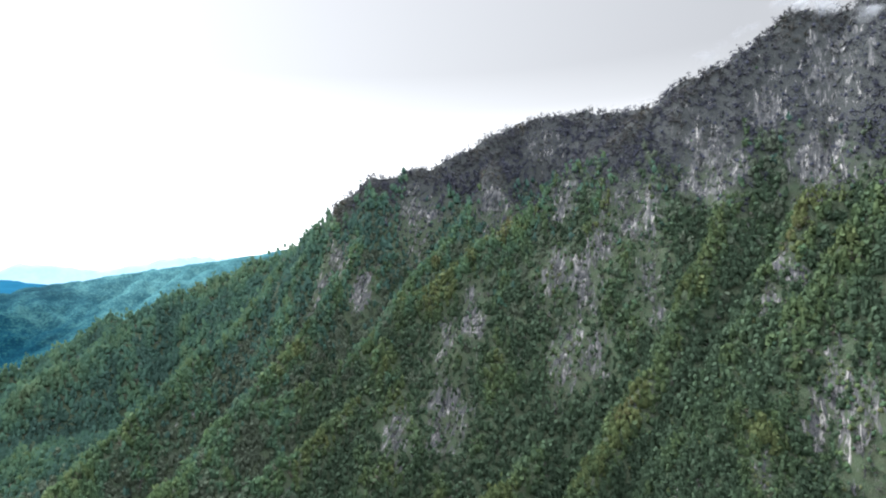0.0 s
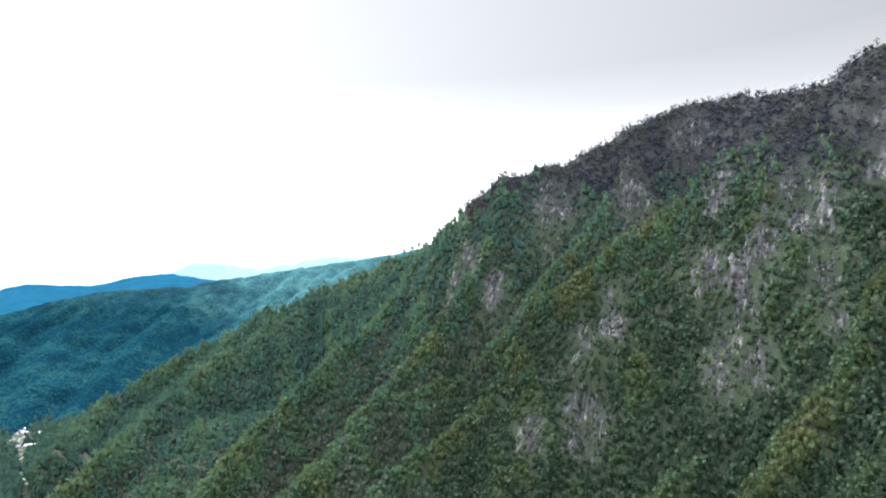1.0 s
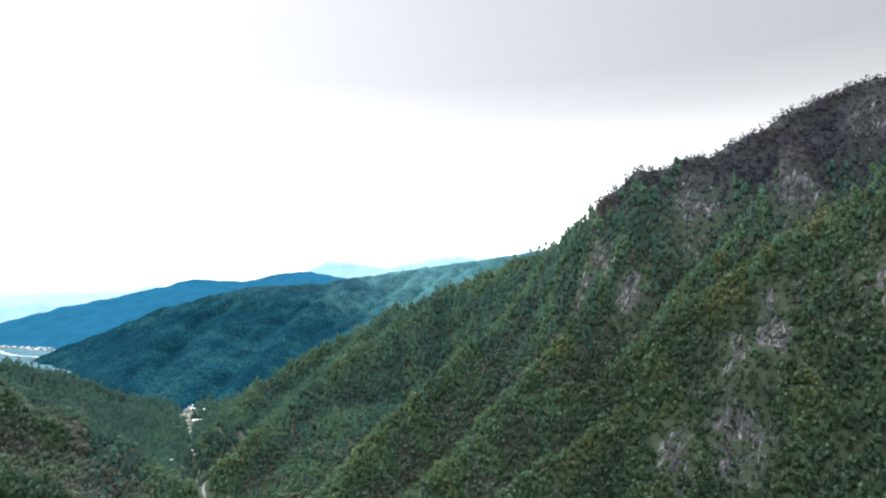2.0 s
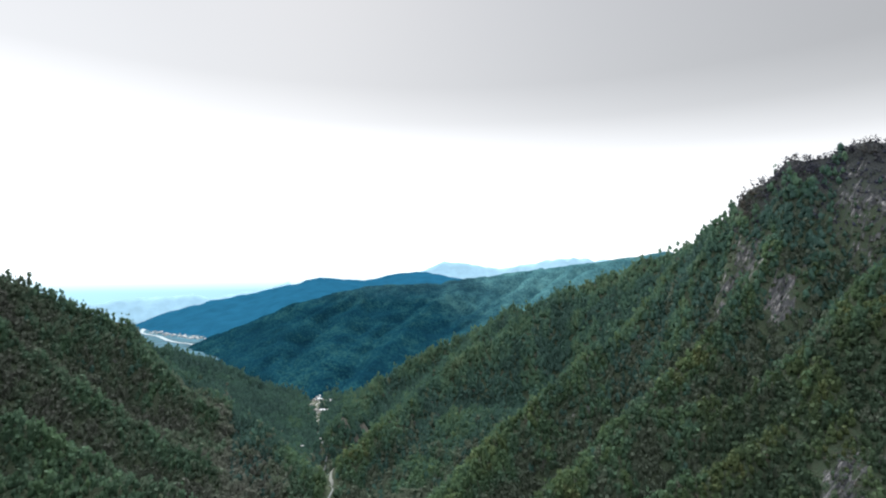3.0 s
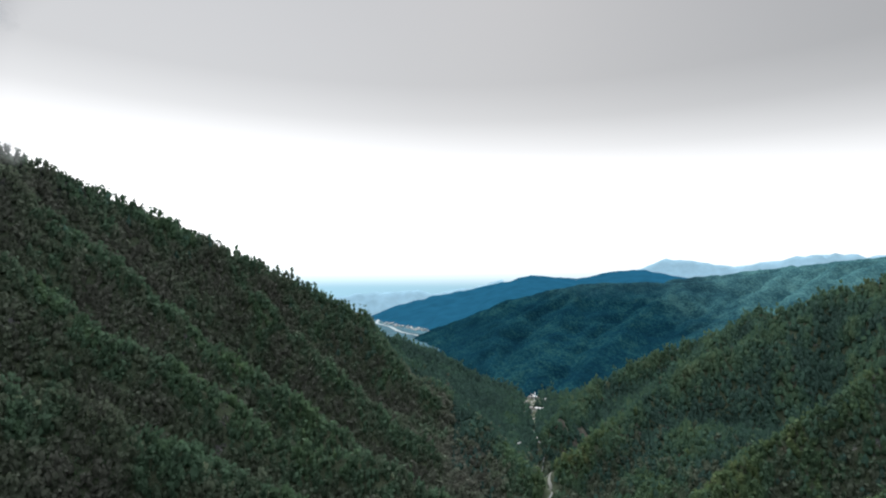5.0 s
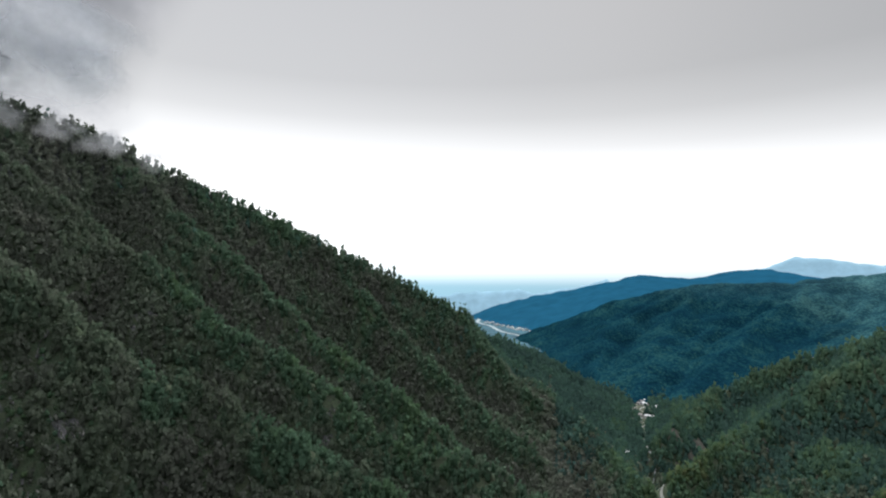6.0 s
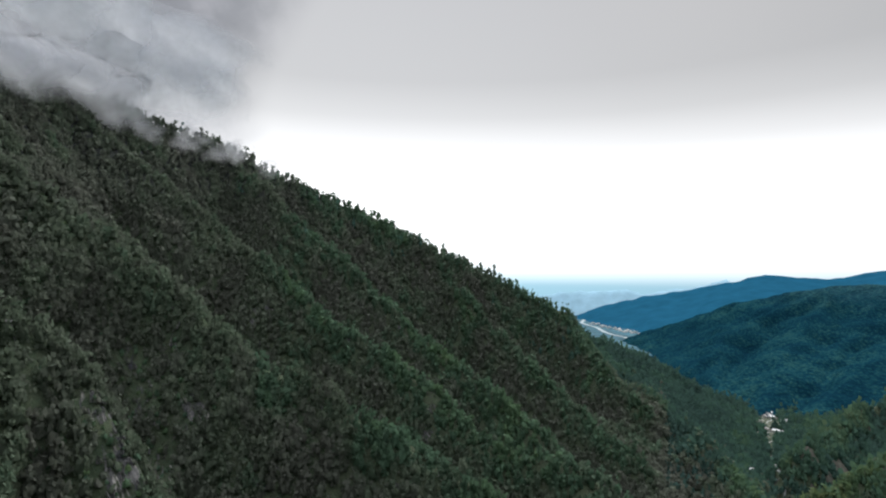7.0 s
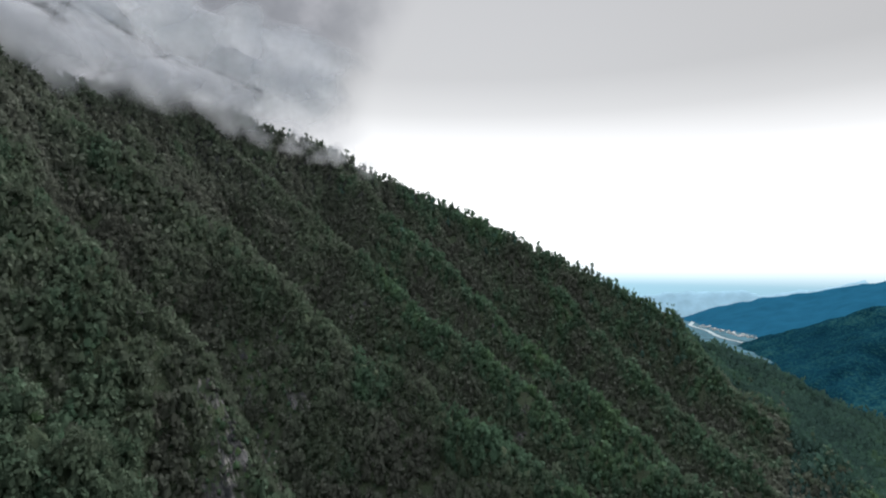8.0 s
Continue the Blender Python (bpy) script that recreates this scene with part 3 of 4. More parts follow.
def in_sight(p, top, spare):
    """Whether the land leaves a free line to a place from the flight's start, middle or end."""
    any_of = np.zeros(len(p), bool)
    for ex, ey in ((0.0, 0.0), (-60.0, 32.0), (-92.0, 55.0)):
        free = np.ones(len(p), bool)
        for k in np.linspace(0.06, 0.97, 46):
            row, col = (np.clip(((e + (p[:, i] - e) * k - lines[0]) / 12.0 + 0.5).astype(int), 0, len(lines) - 1) for i, e in ((1, ey), (0, ex)))
            free &= roof[row, col] < (EYE_Z + spare) * (1 - k) + top * k
        any_of |= free
    return any_of


seen = in_sight(spots, top, 25)
spots, dist, azim = spots[seen], dist[seen], azim[seen]
bare = np.zeros(len(spots))
for cx, cy, reach in CLIFFS:
    d = np.hypot(spots[:, 0] - cx, spots[:, 1] - cy)
    bare = np.maximum(bare, np.clip(1.35 - d / reach, 0, 1))
for cx, cy, reach in CLEARINGS:
    bare = np.where(np.hypot(spots[:, 0] - cx, spots[:, 1] - cy) < reach * rng.uniform(0.85, 1.05, len(spots)), 2.0, bare)
keep = rng.random(len(spots)) > np.where(bare > 1.5, 1.0, bare * np.where(azim > 85, 0.95, 0.66))
spots, dist, azim, bare = spots[keep], dist[keep], azim[keep], bare[keep]
keep = (dist < 1500) | (land(spots[:, 0], spots[:, 1]) > mid_smooth(spots[:, 0], spots[:, 1]) - 3)
spots, dist, azim, bare = spots[keep], dist[keep], azim[keep], bare[keep]
z = land(spots[:, 0], spots[:, 1])
# height and patches decide the kind: green below, brown and leafless high up
patch = fbm(spots[:, 0], spots[:, 1], 210, 3, 6.0)
small = fbm(spots[:, 0], spots[:, 1], 60, 2, 8.0)
leafless = np.clip((z - 435) / 120 + 0.35 * patch + 0.2 * small, 0, 1) * (azim < 40)
leafless = np.where(leafless > 0.75, 1.1, leafless)
is_bare = rng.random(len(spots)) < np.clip(leafless * 0.95 + 0.015 * (azim < 50) + 0.35 * np.minimum(bare, 1) * (azim < 40), 0, 1.0)
# tint rises on crests and falls in gullies: light and shade painted in
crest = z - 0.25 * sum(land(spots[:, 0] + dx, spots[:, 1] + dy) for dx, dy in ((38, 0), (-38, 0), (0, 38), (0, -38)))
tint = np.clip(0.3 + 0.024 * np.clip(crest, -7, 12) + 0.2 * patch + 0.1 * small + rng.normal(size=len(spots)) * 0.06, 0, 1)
# haze tone painted in by bearing: greyer, darker tints on the left slopes
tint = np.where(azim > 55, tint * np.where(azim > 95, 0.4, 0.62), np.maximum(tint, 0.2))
width = rng.uniform(7.6, 12.4, len(spots)) * np.where(is_bare, 1.1, 1.0) * np.where(dist > 900, np.where(dist > 1400, 1.3, 1.1), 1.0) * (1 - 0.55 * np.minimum(bare, 1))
size = np.stack([width, width, width * rng.uniform(1.15, 1.75, len(spots)) * np.where(is_bare, np.where(z > 540, 0.46, 0.62), 1.0)], -1)
at = np.column_stack([spots, z + size[:, 2] * 0.3])
tint = np.where(is_bare & (z < 430), np.clip(tint + 0.55, 0.8, 1), tint)
turn = rng.uniform(0, 6.28, len(spots))

FINEST = [crown(rng, 260, 0.068, 0.4) for i in range(5)]
FINE = [crown(rng, 46, 0.12, 0.5) for i in range(5)]
MIDDLE = [crown(rng, 15, 0.17, 0.56) for i in range(7)]
PLAIN = [crown(rng, 7, 0.2, 0.66) for i in range(5)]
TWIG_FINE = [crown(rng, 90, 0.06, 0.22, 1.1) for i in range(4)]
TWIG_FAR = [crown(rng, 24, 0.095, 0.26, 1.1) for i in range(4)]
deep = ((z + 14 - EYE_Z) / dist < -0.48) | (azim < -44) | (azim > 136)  # below and beside the camera's view
close = np.argsort(np.argsort(dist + 1e4 * deep)) < 110
blend = dist + rng.normal(size=len(dist)) * 70
fresh = (azim < 16) & (dist < 800 + 110 * small)
# beyond a set distance, trees take the foliage with haze in its colour
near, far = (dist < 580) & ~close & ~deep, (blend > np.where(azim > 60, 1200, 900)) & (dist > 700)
close, deep = close & ~deep, deep & (dist < 900)
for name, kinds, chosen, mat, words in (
        ("gully_forest", PLAIN, deep & (rng.random(len(dist)) < 0.25), VALLEY_LEAF, "thinned plain-crowned forest below and beside the camera's view"),
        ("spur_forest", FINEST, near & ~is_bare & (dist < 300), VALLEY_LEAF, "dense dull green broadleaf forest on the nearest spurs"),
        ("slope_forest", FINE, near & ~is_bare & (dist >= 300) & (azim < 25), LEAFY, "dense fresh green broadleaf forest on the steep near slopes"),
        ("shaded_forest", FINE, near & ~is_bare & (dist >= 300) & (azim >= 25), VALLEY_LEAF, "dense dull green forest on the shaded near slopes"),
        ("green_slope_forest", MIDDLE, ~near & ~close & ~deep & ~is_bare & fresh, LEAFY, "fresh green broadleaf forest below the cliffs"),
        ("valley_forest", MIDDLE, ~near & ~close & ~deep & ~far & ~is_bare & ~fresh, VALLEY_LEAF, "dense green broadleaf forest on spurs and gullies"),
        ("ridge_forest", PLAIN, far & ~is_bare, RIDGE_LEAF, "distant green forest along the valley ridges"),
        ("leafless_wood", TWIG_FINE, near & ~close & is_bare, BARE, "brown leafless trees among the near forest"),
        ("upper_leafless_wood", TWIG_FAR, ~near & ~close & ~deep & is_bare, BARE, "leafless woodland high on the rocky mountain, blue haze in its colour")):
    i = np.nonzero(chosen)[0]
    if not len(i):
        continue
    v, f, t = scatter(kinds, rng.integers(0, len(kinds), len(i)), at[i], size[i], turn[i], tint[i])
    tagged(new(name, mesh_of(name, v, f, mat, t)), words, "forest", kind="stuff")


# low bushes between the trees of the cliffs and the upper slopes
q = sites(-420, 640, 200, 1180, 8.5)
q = np.concatenate([q, sites(-720, -60, -330, 240, 8.5), sites(180, 480, 380, 560, 5.0), sites(-620, -200, -240, 20, 5.0)])
zq = land(q[:, 0], q[:, 1])
fewer = np.full(len(q), 0.06)
for cx, cy, reach in CLIFFS:
    fewer = np.maximum(fewer, np.clip(1.7 - np.hypot(q[:, 0] - cx, q[:, 1] - cy) / reach, 0, 0.9))
fewer = np.where((q[:, 0] < -60) & (q[:, 1] < 240), np.maximum(fewer, 0.45), fewer)
spur = (q[:, 0] > 180) & (q[:, 0] < 480) & (q[:, 1] > 380) & (q[:, 1] < 560)
fewer = np.where(spur, 0.95, fewer)
fewer = np.maximum(fewer, np.clip((zq - 440) / 120, 0, 0.75) * (q[:, 1] > 250))
dq = np.hypot(q[:, 0], q[:, 1])
ok = (rng.random(len(q)) < fewer) & (dq > 90) & (dq < 1200)
ok &= in_sight(q, zq + 10, 15)
q, zq, spur = q[ok], zq[ok], spur[ok]
w = rng.uniform(2.2, 5.2, len(q))
BUSH = [crown(rng, 6, 0.2, 0.85, 0.9) for i in range(5)]
shade = np.clip(np.where(spur, 0.62, 0.3) + rng.normal(size=len(q)) * 0.2, 0, 1)
dry_place = rng.random(len(q)) < np.clip((zq - 420) / 70, 0.0, 0.97) * (q[:, 1] > 180)
for name, mine, mat, words in (("bushes", ~dry_place, VALLEY_LEAF, "low muted green bushes among rock and trees"), ("leafless_bushes", dry_place, BARE, "grey leafless bushes high on the rocky mountain")):
    i = np.nonzero(mine)[0]
    v, f, t = scatter(BUSH, rng.integers(0, 5, len(i)), np.column_stack([q, zq + w * 0.28])[i], np.stack([w, w, w * 1.2], -1)[i], rng.uniform(0, 6.28, len(i)), shade[i])
    tagged(new(name, mesh_of(name, v, f, mat, t)), words, "bushes", kind="stuff")


# ---- distance ----
def mid_height(x, y):
    """The far hill with the bumps of its canopy."""
    return mid_smooth(x, y) + 1.6 * fbm(x, y, 31, 2, 12.0) + 1.2 * fbm(x, y, 17, 2, 13.0)


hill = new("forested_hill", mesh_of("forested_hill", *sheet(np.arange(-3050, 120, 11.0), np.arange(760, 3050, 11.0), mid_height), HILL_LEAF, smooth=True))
tagged(hill, "broad forested hill beyond the village, blue-green with painted haze", "hill", kind="structure")


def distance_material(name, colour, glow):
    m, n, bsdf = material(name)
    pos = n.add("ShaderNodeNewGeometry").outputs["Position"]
    # distance haze painted in: a bluish base colour that also glows faintly
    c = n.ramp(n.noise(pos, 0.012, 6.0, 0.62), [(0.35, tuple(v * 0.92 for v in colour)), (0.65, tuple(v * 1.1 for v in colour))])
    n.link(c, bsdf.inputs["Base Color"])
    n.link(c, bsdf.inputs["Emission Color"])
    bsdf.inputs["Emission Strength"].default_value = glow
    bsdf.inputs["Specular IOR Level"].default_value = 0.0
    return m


FAR_BLUE = distance_material("far_hazed_forest", (0.01, 0.064, 0.115), 0.26)
FARTHEST_BLUE = distance_material("farthest_hazed_forest", (0.19, 0.31, 0.39), 0.45)
far_height = hill_height(FAR_RIDGE, -25.0, 6.0, 17.0, -30.0)
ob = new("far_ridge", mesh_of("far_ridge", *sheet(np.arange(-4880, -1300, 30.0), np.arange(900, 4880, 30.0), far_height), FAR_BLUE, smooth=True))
tagged(ob, "long wooded ridge across the wide valley, deep blue with painted haze", "ridge", kind="structure")
last_height = hill_height(FARTHEST, -25.0, 5.0, 23.0, -26.0)
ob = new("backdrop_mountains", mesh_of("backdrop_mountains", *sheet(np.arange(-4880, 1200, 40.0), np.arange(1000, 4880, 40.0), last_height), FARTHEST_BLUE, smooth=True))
tagged(ob, "pale blue mountains on the horizon, haze painted in", "mountains", kind="structure")


# ---- rock ----
def slab(rng):
    """One upright splinter of rock about 1 high, broad and broken, with a bevelled, leaning top."""
    ring = 6
    a = np.sort(rng.uniform(0, 6.28, ring))
    verts, faces = [], []
    for level, (h, r) in enumerate(((-0.5, 1.0), (-0.12, rng.uniform(0.8, 1.1)), (0.22, rng.uniform(0.55, 0.9)), (0.42, rng.uniform(0.25, 0.5)))):
        shift = rng.normal(size=2) * 0.06
        k = r * rng.uniform(0.75, 1.2, ring)
        verts.append(np.column_stack([np.cos(a) * k * 0.26 + shift[0], np.sin(a) * k * 0.17 + shift[1], np.full(ring, h) + rng.uniform(-0.06, 0.06, ring)]))
        if level:
            for i in range(ring):
                p, q = (level - 1) * ring + i, (level - 1) * ring + (i + 1) % ring
                faces += [[p, q, q + ring], [p, q + ring, p + ring]]
    top = 3 * ring
    faces += [[top, top + i, top + i + 1] for i in range(1, ring - 1)]
    return np.concatenate(verts), np.array(faces)


SLABS = [slab(rng) for i in range(9)]


SLAB_MESHES = [mesh_of("slab", v, f, ROCK) for v, f in SLABS]


def rock_outcrop(x, y, reach):
    """A cliff: an empty at its middle and its splinters as parts, laid into the slope and running downhill."""
    count = int(np.clip(reach * reach * 0.06, 24, 64))
    fx, fy = (float(v[0]) for v in slope(np.array([x]), np.array([y]), 12.0))
    steep = math.hypot(fx, fy) + 1e-6
    fx, fy = fx / steep, fy / steep
    down, across = rng.normal(size=count) * reach * 0.55, rng.uniform(-1, 1, count) * rng.uniform(0.3, 1, count) * reach * 0.55
    p = np.column_stack([x + fx * down - fy * across, y + fy * down + fx * across])
    gx, gy = slope(p[:, 0], p[:, 1], 5.0)
    tall = rng.uniform(0.25, 1.0, count) ** 1.8 * reach * 0.24 + 2.0
    foot = float(land(np.array([x]), np.array([y]))[0])
    high = land(p[:, 0], p[:, 1]) - foot
    ob = new("rock_outcrop")
    ob.location = (x, y, foot)
    for i in range(count):
        up = Vector((gx[i], gy[i], gx[i] ** 2 + gy[i] ** 2 + 0.3)).normalized()
        out = Vector((-gx[i], -gy[i], 1.0)).normalized()
        side = up.cross(out).normalized()
        out = side.cross(up)
        turn_m = Matrix((side, out, up)).transposed().to_4x4() @ pose(0, 0, 0, rng.normal() * 7, rng.normal() * 9, rng.normal() * 14)
        piece = part("slab", SLAB_MESHES[rng.integers(0, len(SLAB_MESHES))], ob)
        wide = tall[i] * rng.uniform(0.4, 1.1)
        piece.matrix_basis = Matrix.Translation(Vector((p[i, 0] - x, p[i, 1] - y, high[i])) + out * (1.0 + tall[i] * 0.07)) @ turn_m @ Matrix.Diagonal((wide, tall[i] * rng.uniform(0.3, 0.75), tall[i], 1))
    return tagged(ob, "pale grey weathered cliff of upright splintered rock", "rock", "cliffs on the slopes")


for cliff in CLIFFS:
    rock_outcrop(*cliff)


# ---- single trees on the nearest spurs ----
def limb_mesh(name, a, b, r0, r1, sides=6):
    """A tapered round limb from a to b with a slight bend."""
    a, b = Vector(a), Vector(b)
    way = (b - a).normalized()
    u = way.orthogonal().normalized()
    w = way.cross(u)
    bend = u * (b - a).length * 0.06
    verts, faces = [], []
    for k, t in enumerate((0, 0.35, 0.7, 1.0)):
        c, r = a.lerp(b, t) + bend * math.sin(t * math.pi), r0 + (r1 - r0) * t
        verts += [c + (u * math.cos(6.283 * i / sides) + w * math.sin(6.283 * i / sides)) * r for i in range(sides)]
        if k:
            s = (k - 1) * sides
            faces += [[s + i, s + (i + 1) % sides, s + sides + (i + 1) % sides, s + sides + i] for i in range(sides)]
    return mesh_of(name, [v[:] for v in verts], faces, BARK, smooth=True)


def broadleaf_tree(shade, leafy=True):
    """A tree 1 high: a tapered trunk, four limbs and a ragged crown of leaf clumps."""
    ob = new("tree")
    part("trunk", limb_mesh("trunk", (0, 0, -0.12), (0.02, 0.01, 0.72), 0.026, 0.008), ob)
    for i in range(4):
        a, h = i * 1.57 + rng.uniform(-0.5, 0.5), rng.uniform(0.26, 0.5)
        part("limb", limb_mesh("limb", (0, 0, h), (0.26 * math.cos(a), 0.26 * math.sin(a), h + rng.uniform(0.16, 0.3)), 0.011, 0.003, 5), ob)
    v, f = crown(rng, 620, 0.05, 0.36, 1.15) if leafy else twigs(rng, 220, 0.004, 1.0)
    part("crown", mesh_of("crown", v * (0.66, 0.66, 0.62) + (0, 0, 0.62), f, VALLEY_LEAF if leafy else BARE, np.full(len(f), shade)), ob)
    words = "broadleaf tree with a ragged fresh green crown on the slope" if leafy else "leafless brown tree with bare twigs on the slope"
    return tagged(ob, words, "tree", "single trees on the nearest spurs")


FIRST = [broadleaf_tree(0.2), broadleaf_tree(0.35), broadleaf_tree(0.5), broadleaf_tree(0.72), broadleaf_tree(0.4), broadleaf_tree(0.5, False)]
used = set()
for i in np.nonzero(close)[0]:
    k = 5 if is_bare[i] else int(np.argmin([abs(tint[i] - s) + rng.uniform(0, 0.2) for s in (0.2, 0.35, 0.5, 0.72, 0.4)]))
    m = pose(spots[i, 0], spots[i, 1], z[i], 0, 0, math.degrees(turn[i]))
    high = float(size[i, 0] * rng.uniform(1.5, 1.9))
    tree = FIRST[k] if k not in used else copy_thing(FIRST[k], m)
    used.add(k)
    tree.matrix_basis = m @ Matrix.Diagonal((high, high, high, 1))
for k in set(range(6)) - used:
    for o in (*FIRST[k].children_recursive, FIRST[k]):
        bpy.data.objects.remove(o)


# ---- single trees that stand up from the skylines ----
def ridge_tree(slim, mat, words):
    """A narrow tree 1 high: a thin trunk and a pointed, gappy crown."""
    ob = new("ridge_tree")
    part("trunk", limb_mesh("trunk", (0, 0, -0.15), (0, 0, 0.85), 0.022, 0.006, 5), ob)
    v, f = crown(rng, 90, 0.085, 0.3, 1.0, 0.8)
    part("crown", mesh_of("crown", v * (slim, slim, 0.85) + (0, 0, 0.56), f, mat, np.full(len(f), rng.uniform(0.0, 0.35))), ob)
    return tagged(ob, words, "tree", "trees on the skyline")


SLIM = [ridge_tree(0.5, LEAFY, "narrow dark tree standing up on the ridge"), ridge_tree(0.62, VALLEY_LEAF, "narrow dark tree standing up on the ridge"),
        ridge_tree(0.42, BARE, "thin leafless tree standing up on the ridge"), ridge_tree(0.75, LEAFY, "ragged dark tree standing up on the ridge")]
started = set()
for crest, gap, chance in (("left_main", 7.5, 0.9), ("main_b", 11.0, 0.1), ("main_c", 13.0, 0.3), ("left_1", 14.0, 0.3)):
    for (ax, ay, az), (bx, by, bz) in zip(RIDGES[crest][1], RIDGES[crest][1][1:]):
        steps = max(1, int(math.hypot(bx - ax, by - ay) / gap))
        for s in range(steps):
            k = (s + rng.uniform(0, 1)) / steps
            x, y = ax + (bx - ax) * k + rng.normal() * 3, ay + (by - ay) * k + rng.normal() * 3
            if rng.random() > chance or math.hypot(x, y) > 1250 or (crest == "left_main" and math.hypot(x, y) < 640):
                continue
            pick = int(rng.integers(0, 4))
            h = rng.uniform(3.5, 7.0) if crest == "main_b" else rng.uniform(6.0, 14.0)
            m = pose(x, y, float(land(np.array([x]), np.array([y]))[0]), rng.normal() * 3, rng.normal() * 3, rng.uniform(0, 360))
            tree = copy_thing(SLIM[pick], m) if pick in started else SLIM[pick]
            started.add(pick)
            tree.matrix_basis = m @ Matrix.Diagonal((h, h, h, 1))


# ---- the creek, the village and the valley beyond ----
def draped(name, line, half, mat, lift, words, category, waver=0.0, wave=60.0, step=6.0):
    """A strip that follows a bent line over the ground, lifted a little."""
    left, right, run = [], [], 0.0
    for (ax, ay, *_), (bx, by, *_) in zip(line, line[1:]):
        n = max(2, int(math.hypot(bx - ax, by - ay) / step))
        ux, uy = (bx - ax) / math.hypot(bx - ax, by - ay), (by - ay) / math.hypot(bx - ax, by - ay)
        for i in range(n):
            x, y = ax + (bx - ax) * i / n, ay + (by - ay) * i / n
            s = waver * (math.sin(run / wave * 6.28) + 0.5 * math.sin(run / wave * 2.9 + 1))
            w = half * (1 + 0.45 * math.sin(run * 0.09) * math.sin(run * 0.031 + 2))
            left.append((x - uy * (s + w), y + ux * (s + w)))
            right.append((x - uy * (s - w), y + ux * (s - w)))
            run += step
    p = np.array([q for pair in zip(left, right) for q in pair])
    v = np.column_stack([p, land(p[:, 0], p[:, 1]) + lift])
    f = np.array([[2 * i, 2 * i + 1, 2 * i + 3, 2 * i + 2] for i in range(len(left) - 1)])
    return tagged(new(name, mesh_of(name, v, f, mat, smooth=True)), words, category, kind="structure")


def patch_of(name, x, y, reach, mat, words, category, lift=0.5):
    """A ragged round patch of bare ground, draped over the slope."""
    ring, rows = 22, 5
    ang = np.linspace(0, 2 * math.pi, ring, endpoint=False)
    edge = reach * (1 + 0.28 * np.sin(3 * ang + x) + 0.16 * np.sin(7 * ang + y))
    v, f = [(x, y)], []
    for k in range(1, rows + 1):
        v += [(x + math.cos(a) * e * k / rows, y + math.sin(a) * e * k / rows) for a, e in zip(ang, edge)]
    for i in range(ring):
        f.append([0, 1 + i, 1 + (i + 1) % ring])
        for k in range(rows - 1):
            a, b = 1 + k * ring + i, 1 + k * ring + (i + 1) % ring
            f += [[a, a + ring, b + ring], [a, b + ring, b]]
    v = np.array(v)
    return tagged(new(name, mesh_of(name, np.column_stack([v, land(v[:, 0], v[:, 1]) + lift]), f, mat, smooth=True)), words, category, kind="structure")


draped("creek", [c for c in CREEK if -1300 < c[0] < 320], 1.1, STREAM, 1.2, "narrow pale creek over stones in the valley floor", "creek", 7.0, 90.0)
TRACKS = {
    "village_road": [(-1230, 945), (-1206, 921), (-1171, 892), (-1129, 856), (-1091, 820), (-1062, 806)],
    "side_road": [(-1150, 885), (-1129, 865), (-1095, 843), (-1058, 819)],
    "valley_road": [(-781, 638), (-745, 606), (-699, 573), (-690, 560), (-683, 556), (-669, 548), (-655, 540)],
}
for name, line in TRACKS.items():
    draped(name, line, 1.5, GRAVEL, 1.0, "pale gravel road winding along the valley floor", "road", 2.5, 38.0, 3.0)
for x, y, r in SLIPS:
    patch_of("earth_slip", x, y, r, EARTH, "bare pinkish earth slip among the trees", "bare earth")
for x, y, r in CLEARINGS[:6]:
    patch_of("village_yard", x, y, r * 0.8, YARD, "dull trodden yard between the village houses", "yard")


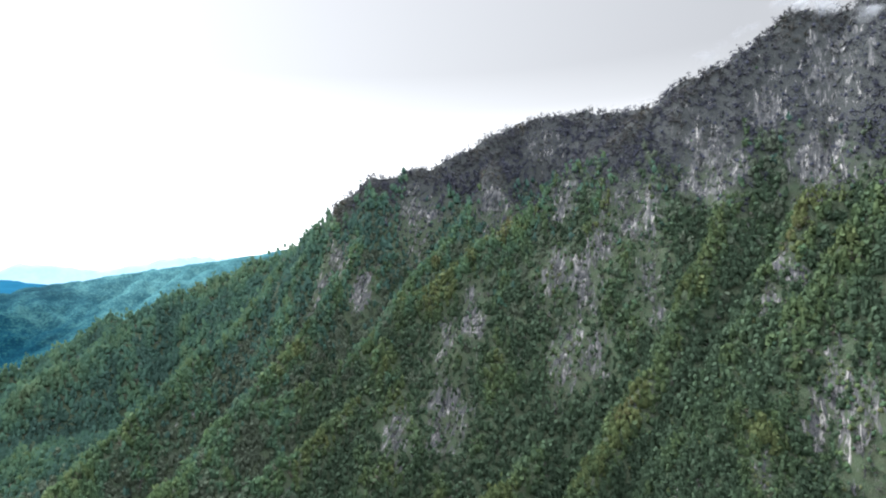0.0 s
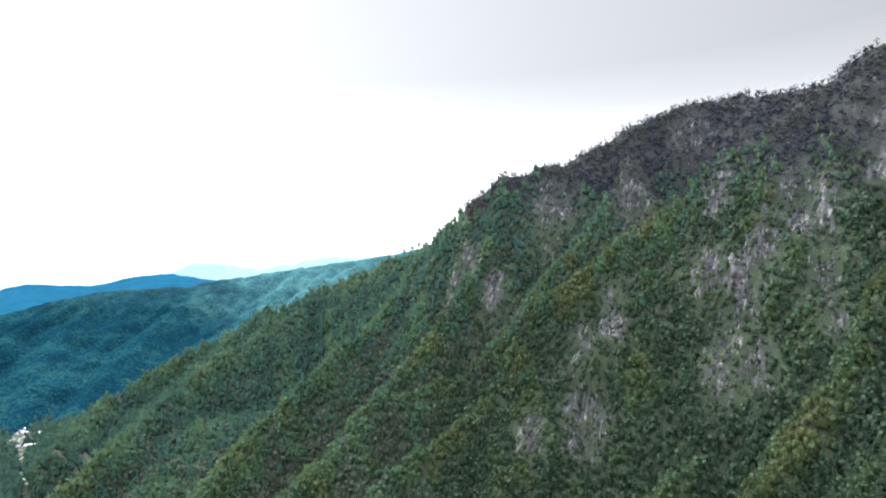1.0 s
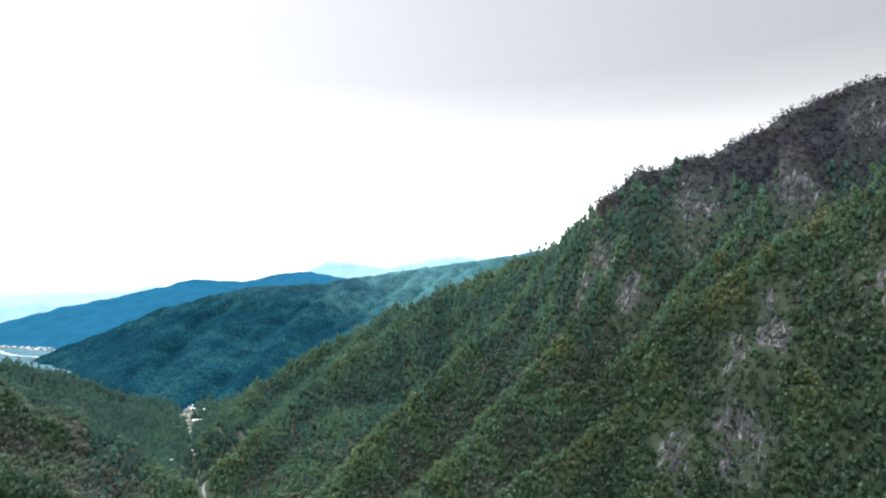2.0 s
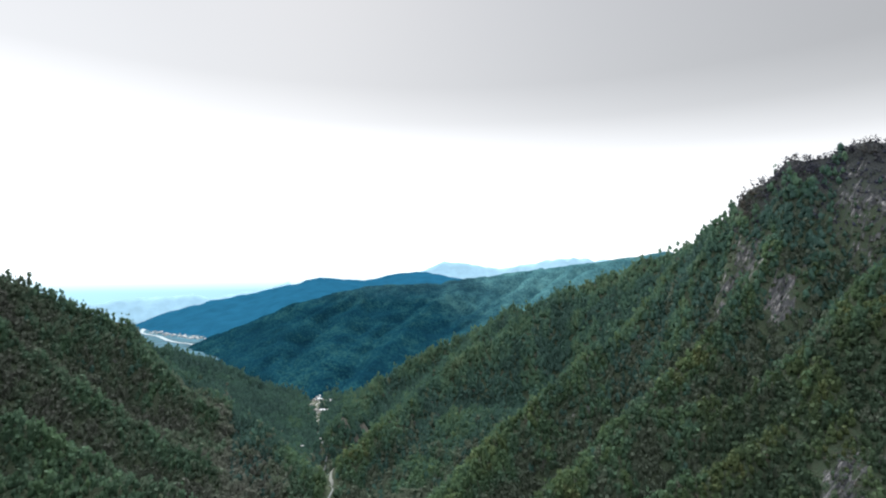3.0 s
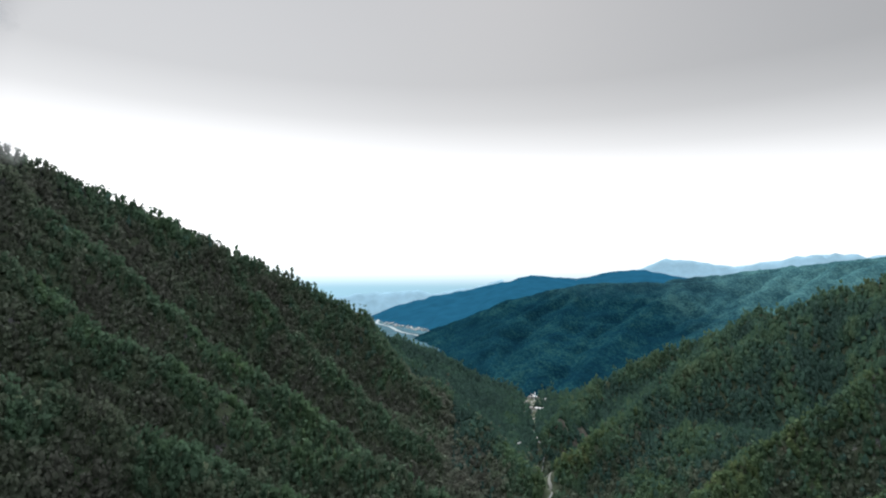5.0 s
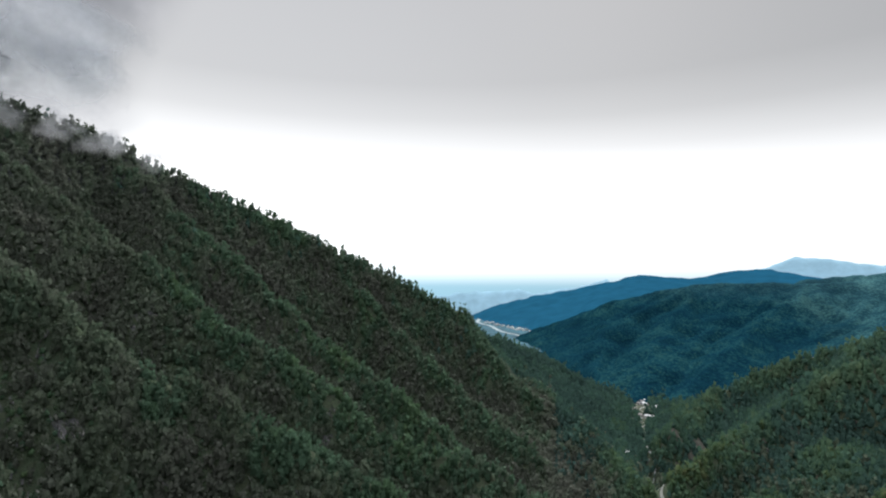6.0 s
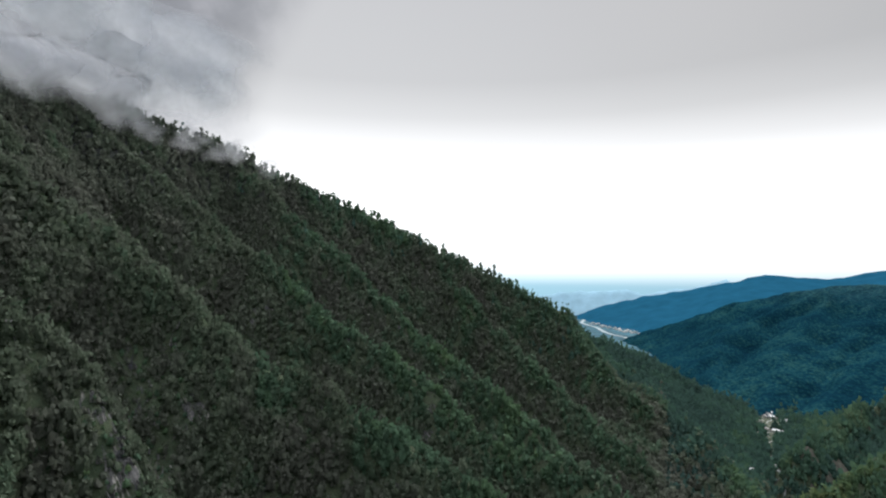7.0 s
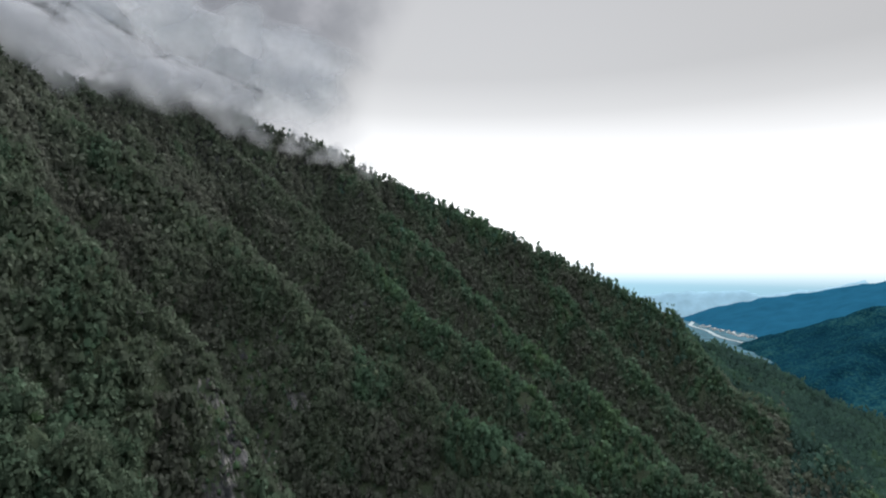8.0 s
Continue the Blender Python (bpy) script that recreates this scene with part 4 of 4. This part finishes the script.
def house(long=12.0, deep=8.0, high=5.0, roof=2.6, mat=None):
    """A plain gabled house with door, windows and an overhanging roof."""
    ob = new("house")
    l, d = long / 2, deep / 2
    v = [(-l, -d, -3), (l, -d, -3), (l, d, -3), (-l, d, -3), (-l, -d, high), (l, -d, high), (l, d, high), (-l, d, high), (-l, 0, high + roof), (l, 0, high + roof)]
    f = [(0, 1, 5), (0, 5, 4), (2, 3, 7), (2, 7, 6), (1, 2, 6), (1, 6, 5), (5, 6, 9), (3, 0, 4), (3, 4, 7), (7, 4, 8)]
    part("wall", mesh_of("wall", v, f, PLASTER), ob)
    e, o, t = l + 0.6, d + 0.7, 0.25
    fall = roof / d
    v = [(-e, -o, high - 0.7 * fall), (e, -o, high - 0.7 * fall), (e, 0, high + roof), (-e, 0, high + roof), (e, o, high - 0.7 * fall), (-e, o, high - 0.7 * fall)]
    v = v + [(x, y, z + t) for x, y, z in v]
    f = [(0, 3, 2, 1), (3, 5, 4, 2), (6, 7, 8, 9), (9, 8, 10, 11), (0, 1, 7, 6), (4, 5, 11, 10), (1, 2, 8, 7), (2, 4, 10, 8), (5, 3, 9, 11), (3, 0, 6, 9)]
    part("roof", mesh_of("roof", v, f, mat or ROOF), ob)

    def panel(name, x, y, z0, w, h, m):
        s = 0.06 if y > 0 else -0.06
        c = [(x - w / 2, y, z0), (x + w / 2, y, z0), (x + w / 2, y, z0 + h), (x - w / 2, y, z0 + h)]
        c = c + [(a, b + s, k) for a, b, k in c]
        part(name, mesh_of(name, c, [(4, 5, 6, 7), (0, 1, 5, 4), (1, 2, 6, 5), (2, 3, 7, 6), (3, 0, 4, 7)], m), ob)

    for y in (-d, d):
        for x in np.linspace(-l + 2, l - 2, 3):
            panel("window", float(x), y, 2.9, 1.1, 1.3, GLASS_DARK)
        panel("door", l * 0.35, y, 0.0, 1.1, 2.1, BARK)
    return tagged(ob, "white plastered village house with a grey gabled roof", "house", "houses of the village")


VILLAGE = [
    (-1304, 990), (-1286, 1003), (-1302, 968), (-1251, 968), (-1244, 984), (-1268, 992), (-1188, 905), (-1199, 975), (-1154, 938), (-1153, 898), (-1132, 905), (-1176, 962), (-960, 697), (-884, 647), (-864, 656), (-835, 635), (-877, 639),
]
TOWN = []
for k in np.linspace(0, 1, 46):  # rows of houses along the far river
    bend = np.array([-3800 + 580 * min(k / 0.7, 1) + 165 * max(0, k - 0.7) / 0.3, 1616 - 29 * min(k / 0.7, 1) + 34 * max(0, k - 0.7) / 0.3])
    TOWN.append(tuple(bend + rng.normal(size=2) * (14, 22)))
first = house()
wide = house(20.0, 11.0, 5.5, 2.2, METAL_ROOF)
tagged(wide, "long white shed with a pale sheet-metal roof", "shed", "houses of the village")
for n, (x, y) in enumerate(VILLAGE):
    base = wide if n % 3 == 1 else first
    m = pose(x, y, float(land(np.array([x]), np.array([y]))[0]) + 0.6, 0, 0, 37.0 * n + 20)
    if n < 2:
        base.matrix_basis = m
    else:
        copy_thing(base, m)
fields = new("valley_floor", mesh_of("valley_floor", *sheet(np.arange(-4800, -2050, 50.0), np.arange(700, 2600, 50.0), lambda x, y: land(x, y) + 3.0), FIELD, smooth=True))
tagged(fields, "fields on the floor of the wide valley, mist put into their colour", "fields", kind="structure")
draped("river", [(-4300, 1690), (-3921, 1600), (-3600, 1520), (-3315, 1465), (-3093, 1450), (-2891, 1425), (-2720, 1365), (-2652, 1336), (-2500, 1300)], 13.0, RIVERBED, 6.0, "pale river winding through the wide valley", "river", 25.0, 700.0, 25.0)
for n, (x, y) in enumerate(TOWN):
    base = wide if n % 3 else first
    ob = copy_thing(base, pose(x, y, float(land(np.array([x]), np.array([y]))[0]) + 4.0, 0, 0, 53.0 * n))
    ob.scale = (0.75, 0.75, 0.75)
    ob["group"] = "houses of the distant town"


# ---- mist on the ridges ----
def mist_material():
    """Thin water mist: lit like a white cloud, thinning to nothing at its ragged edge."""
    m, n, bsdf = material("ridge_mist")
    pos = n.add("ShaderNodeNewGeometry").outputs["Position"]
    dens = n.add("ShaderNodeAttribute")
    dens.attribute_name = "veil"
    rag = n.noise(pos, 0.02, 4.0, 0.5)
    fine = n.noise(pos, 0.06, 4.0, 0.5)
    k = n.math("ADD", n.math("MULTIPLY", rag, 0.85), n.math("MULTIPLY", fine, 0.15))
    k = n.math("SUBTRACT", n.math("ADD", dens.outputs["Fac"], k), 0.72)
    a = n.span(k, 0.0, 1.0, 0.0, 0.92, smooth=True)
    white = n.add("ShaderNodeBsdfDiffuse")
    white.inputs[0].default_value = (0.7, 0.72, 0.77, 1)
    thin = n.add("ShaderNodeBsdfTranslucent")
    thin.inputs[0].default_value = (0.7, 0.72, 0.77, 1)
    lit = n.add("ShaderNodeMixShader")
    n.link(white.outputs[0], lit.inputs[1])
    n.link(thin.outputs[0], lit.inputs[2])
    clear, both = n.add("ShaderNodeBsdfTransparent"), n.add("ShaderNodeMixShader")
    n.link(a, both.inputs[0])
    n.link(clear.outputs[0], both.inputs[1])
    n.link(lit.outputs[0], both.inputs[2])
    for node in m.node_tree.nodes:
        if node.bl_idname == "ShaderNodeOutputMaterial":
            n.link(both.outputs[0], node.inputs[0])
    return m


MIST = mist_material()


def puff(rng, x, y, z, r, amount):
    """One billow: a shallow dome turned to the flight's middle to suit the camera's view, dense in its middle and thin
    at its rim.
    """
    rings, seg = 9, 22
    out = Vector((-60 - x, 30 - y, 0)).normalized()
    side = Vector((0, 0, 1)).cross(out)
    verts, faces, dens = [], [], []
    k, turn0 = rng.uniform(0.62, 0.9), rng.uniform(0, 6.28)
    for i in range(rings + 1):
        for j in range(seg):
            a, q = 2 * math.pi * j / seg, i / rings
            wob = 1 + 0.16 * math.sin(3 * a + turn0) + 0.1 * math.sin(5 * a + 2 * turn0)
            c = Vector((x, y, z)) + side * (math.cos(a) * q * r * wob) + Vector((0, 0, math.sin(a) * q * r * wob * k)) + out * (0.75 * r * math.sqrt(max(0.0, 1 - q * q)))
            verts.append(c[:])
            dens.append(amount * (1 - q * q))
    for i in range(rings):
        for j in range(seg):
            faces.append([i * seg + j, i * seg + (j + 1) % seg, (i + 1) * seg + (j + 1) % seg, (i + 1) * seg + j])
    return verts, faces, dens


def cloud(name, path, count, size, spread, amount, words, seed):
    """A bank of cloud: billows strung along a bent line, all one soft mass."""
    rng = np.random.default_rng(seed)
    V, F, D = [], [], []
    path = np.array(path, float)
    run = np.linspace(0, len(path) - 1.001, count)
    for t in run:
        i = int(t)
        c = path[i] + (path[i + 1] - path[i]) * (t - i) + rng.normal(size=3) * spread
        v, f, d = puff(rng, *c, size * rng.uniform(0.6, 1.3), amount * rng.uniform(0.75, 1.1))
        F += [[k + len(V) for k in q] for q in f]
        V += v
        D += d
    me = mesh_of(name, V, F, MIST, smooth=True)
    me.attributes.new("veil", "FLOAT", "POINT").data.foreach_set("value", np.clip(D, 0, 1).astype(np.float32))
    return tagged(new(name, me), words, "cloud", kind="stuff")


cloud("low_cloud", [(-851, -696, 793), (-940, -594, 792), (-1020, -485, 775), (-1098, -368, 757), (-1142, -274, 731)], 15, 120, 26, 1.0, "broad grey cloud over the wooded ridge", 30)
cloud("ridge_cloud", [(-608, -449, 606), (-676, -415, 614), (-760, -404, 622), (-866, -385, 631), (-952, -351, 620)], 17, 64, 13, 0.92, "puffy white cloud resting on the wooded ridge", 31)
cloud("ridge_mist", [(-945, -345, 592), (-985, -280, 576), (-1012, -212, 570), (-1040, -148, 556), (-1066, -82, 534)], 24, 30, 8, 0.6, "thin white mist drifting along the wooded ridge", 32)
cloud("mist", [(355, 704, 634), (388, 679, 656), (408, 662, 668)], 7, 14, 3, 0.5, "thin white mist on the rocky summit", 34)
cloud("mist", [(442, 647, 680), (476, 628, 672), (516, 604, 655)], 8, 20, 4, 0.75, "thin white mist on the rocky summit", 35)
cloud("mist", [(283, 921, 645), (336, 906, 638), (361, 894, 643)], 6, 10, 2, 0.5, "thin white mist on the rocky summit", 36)
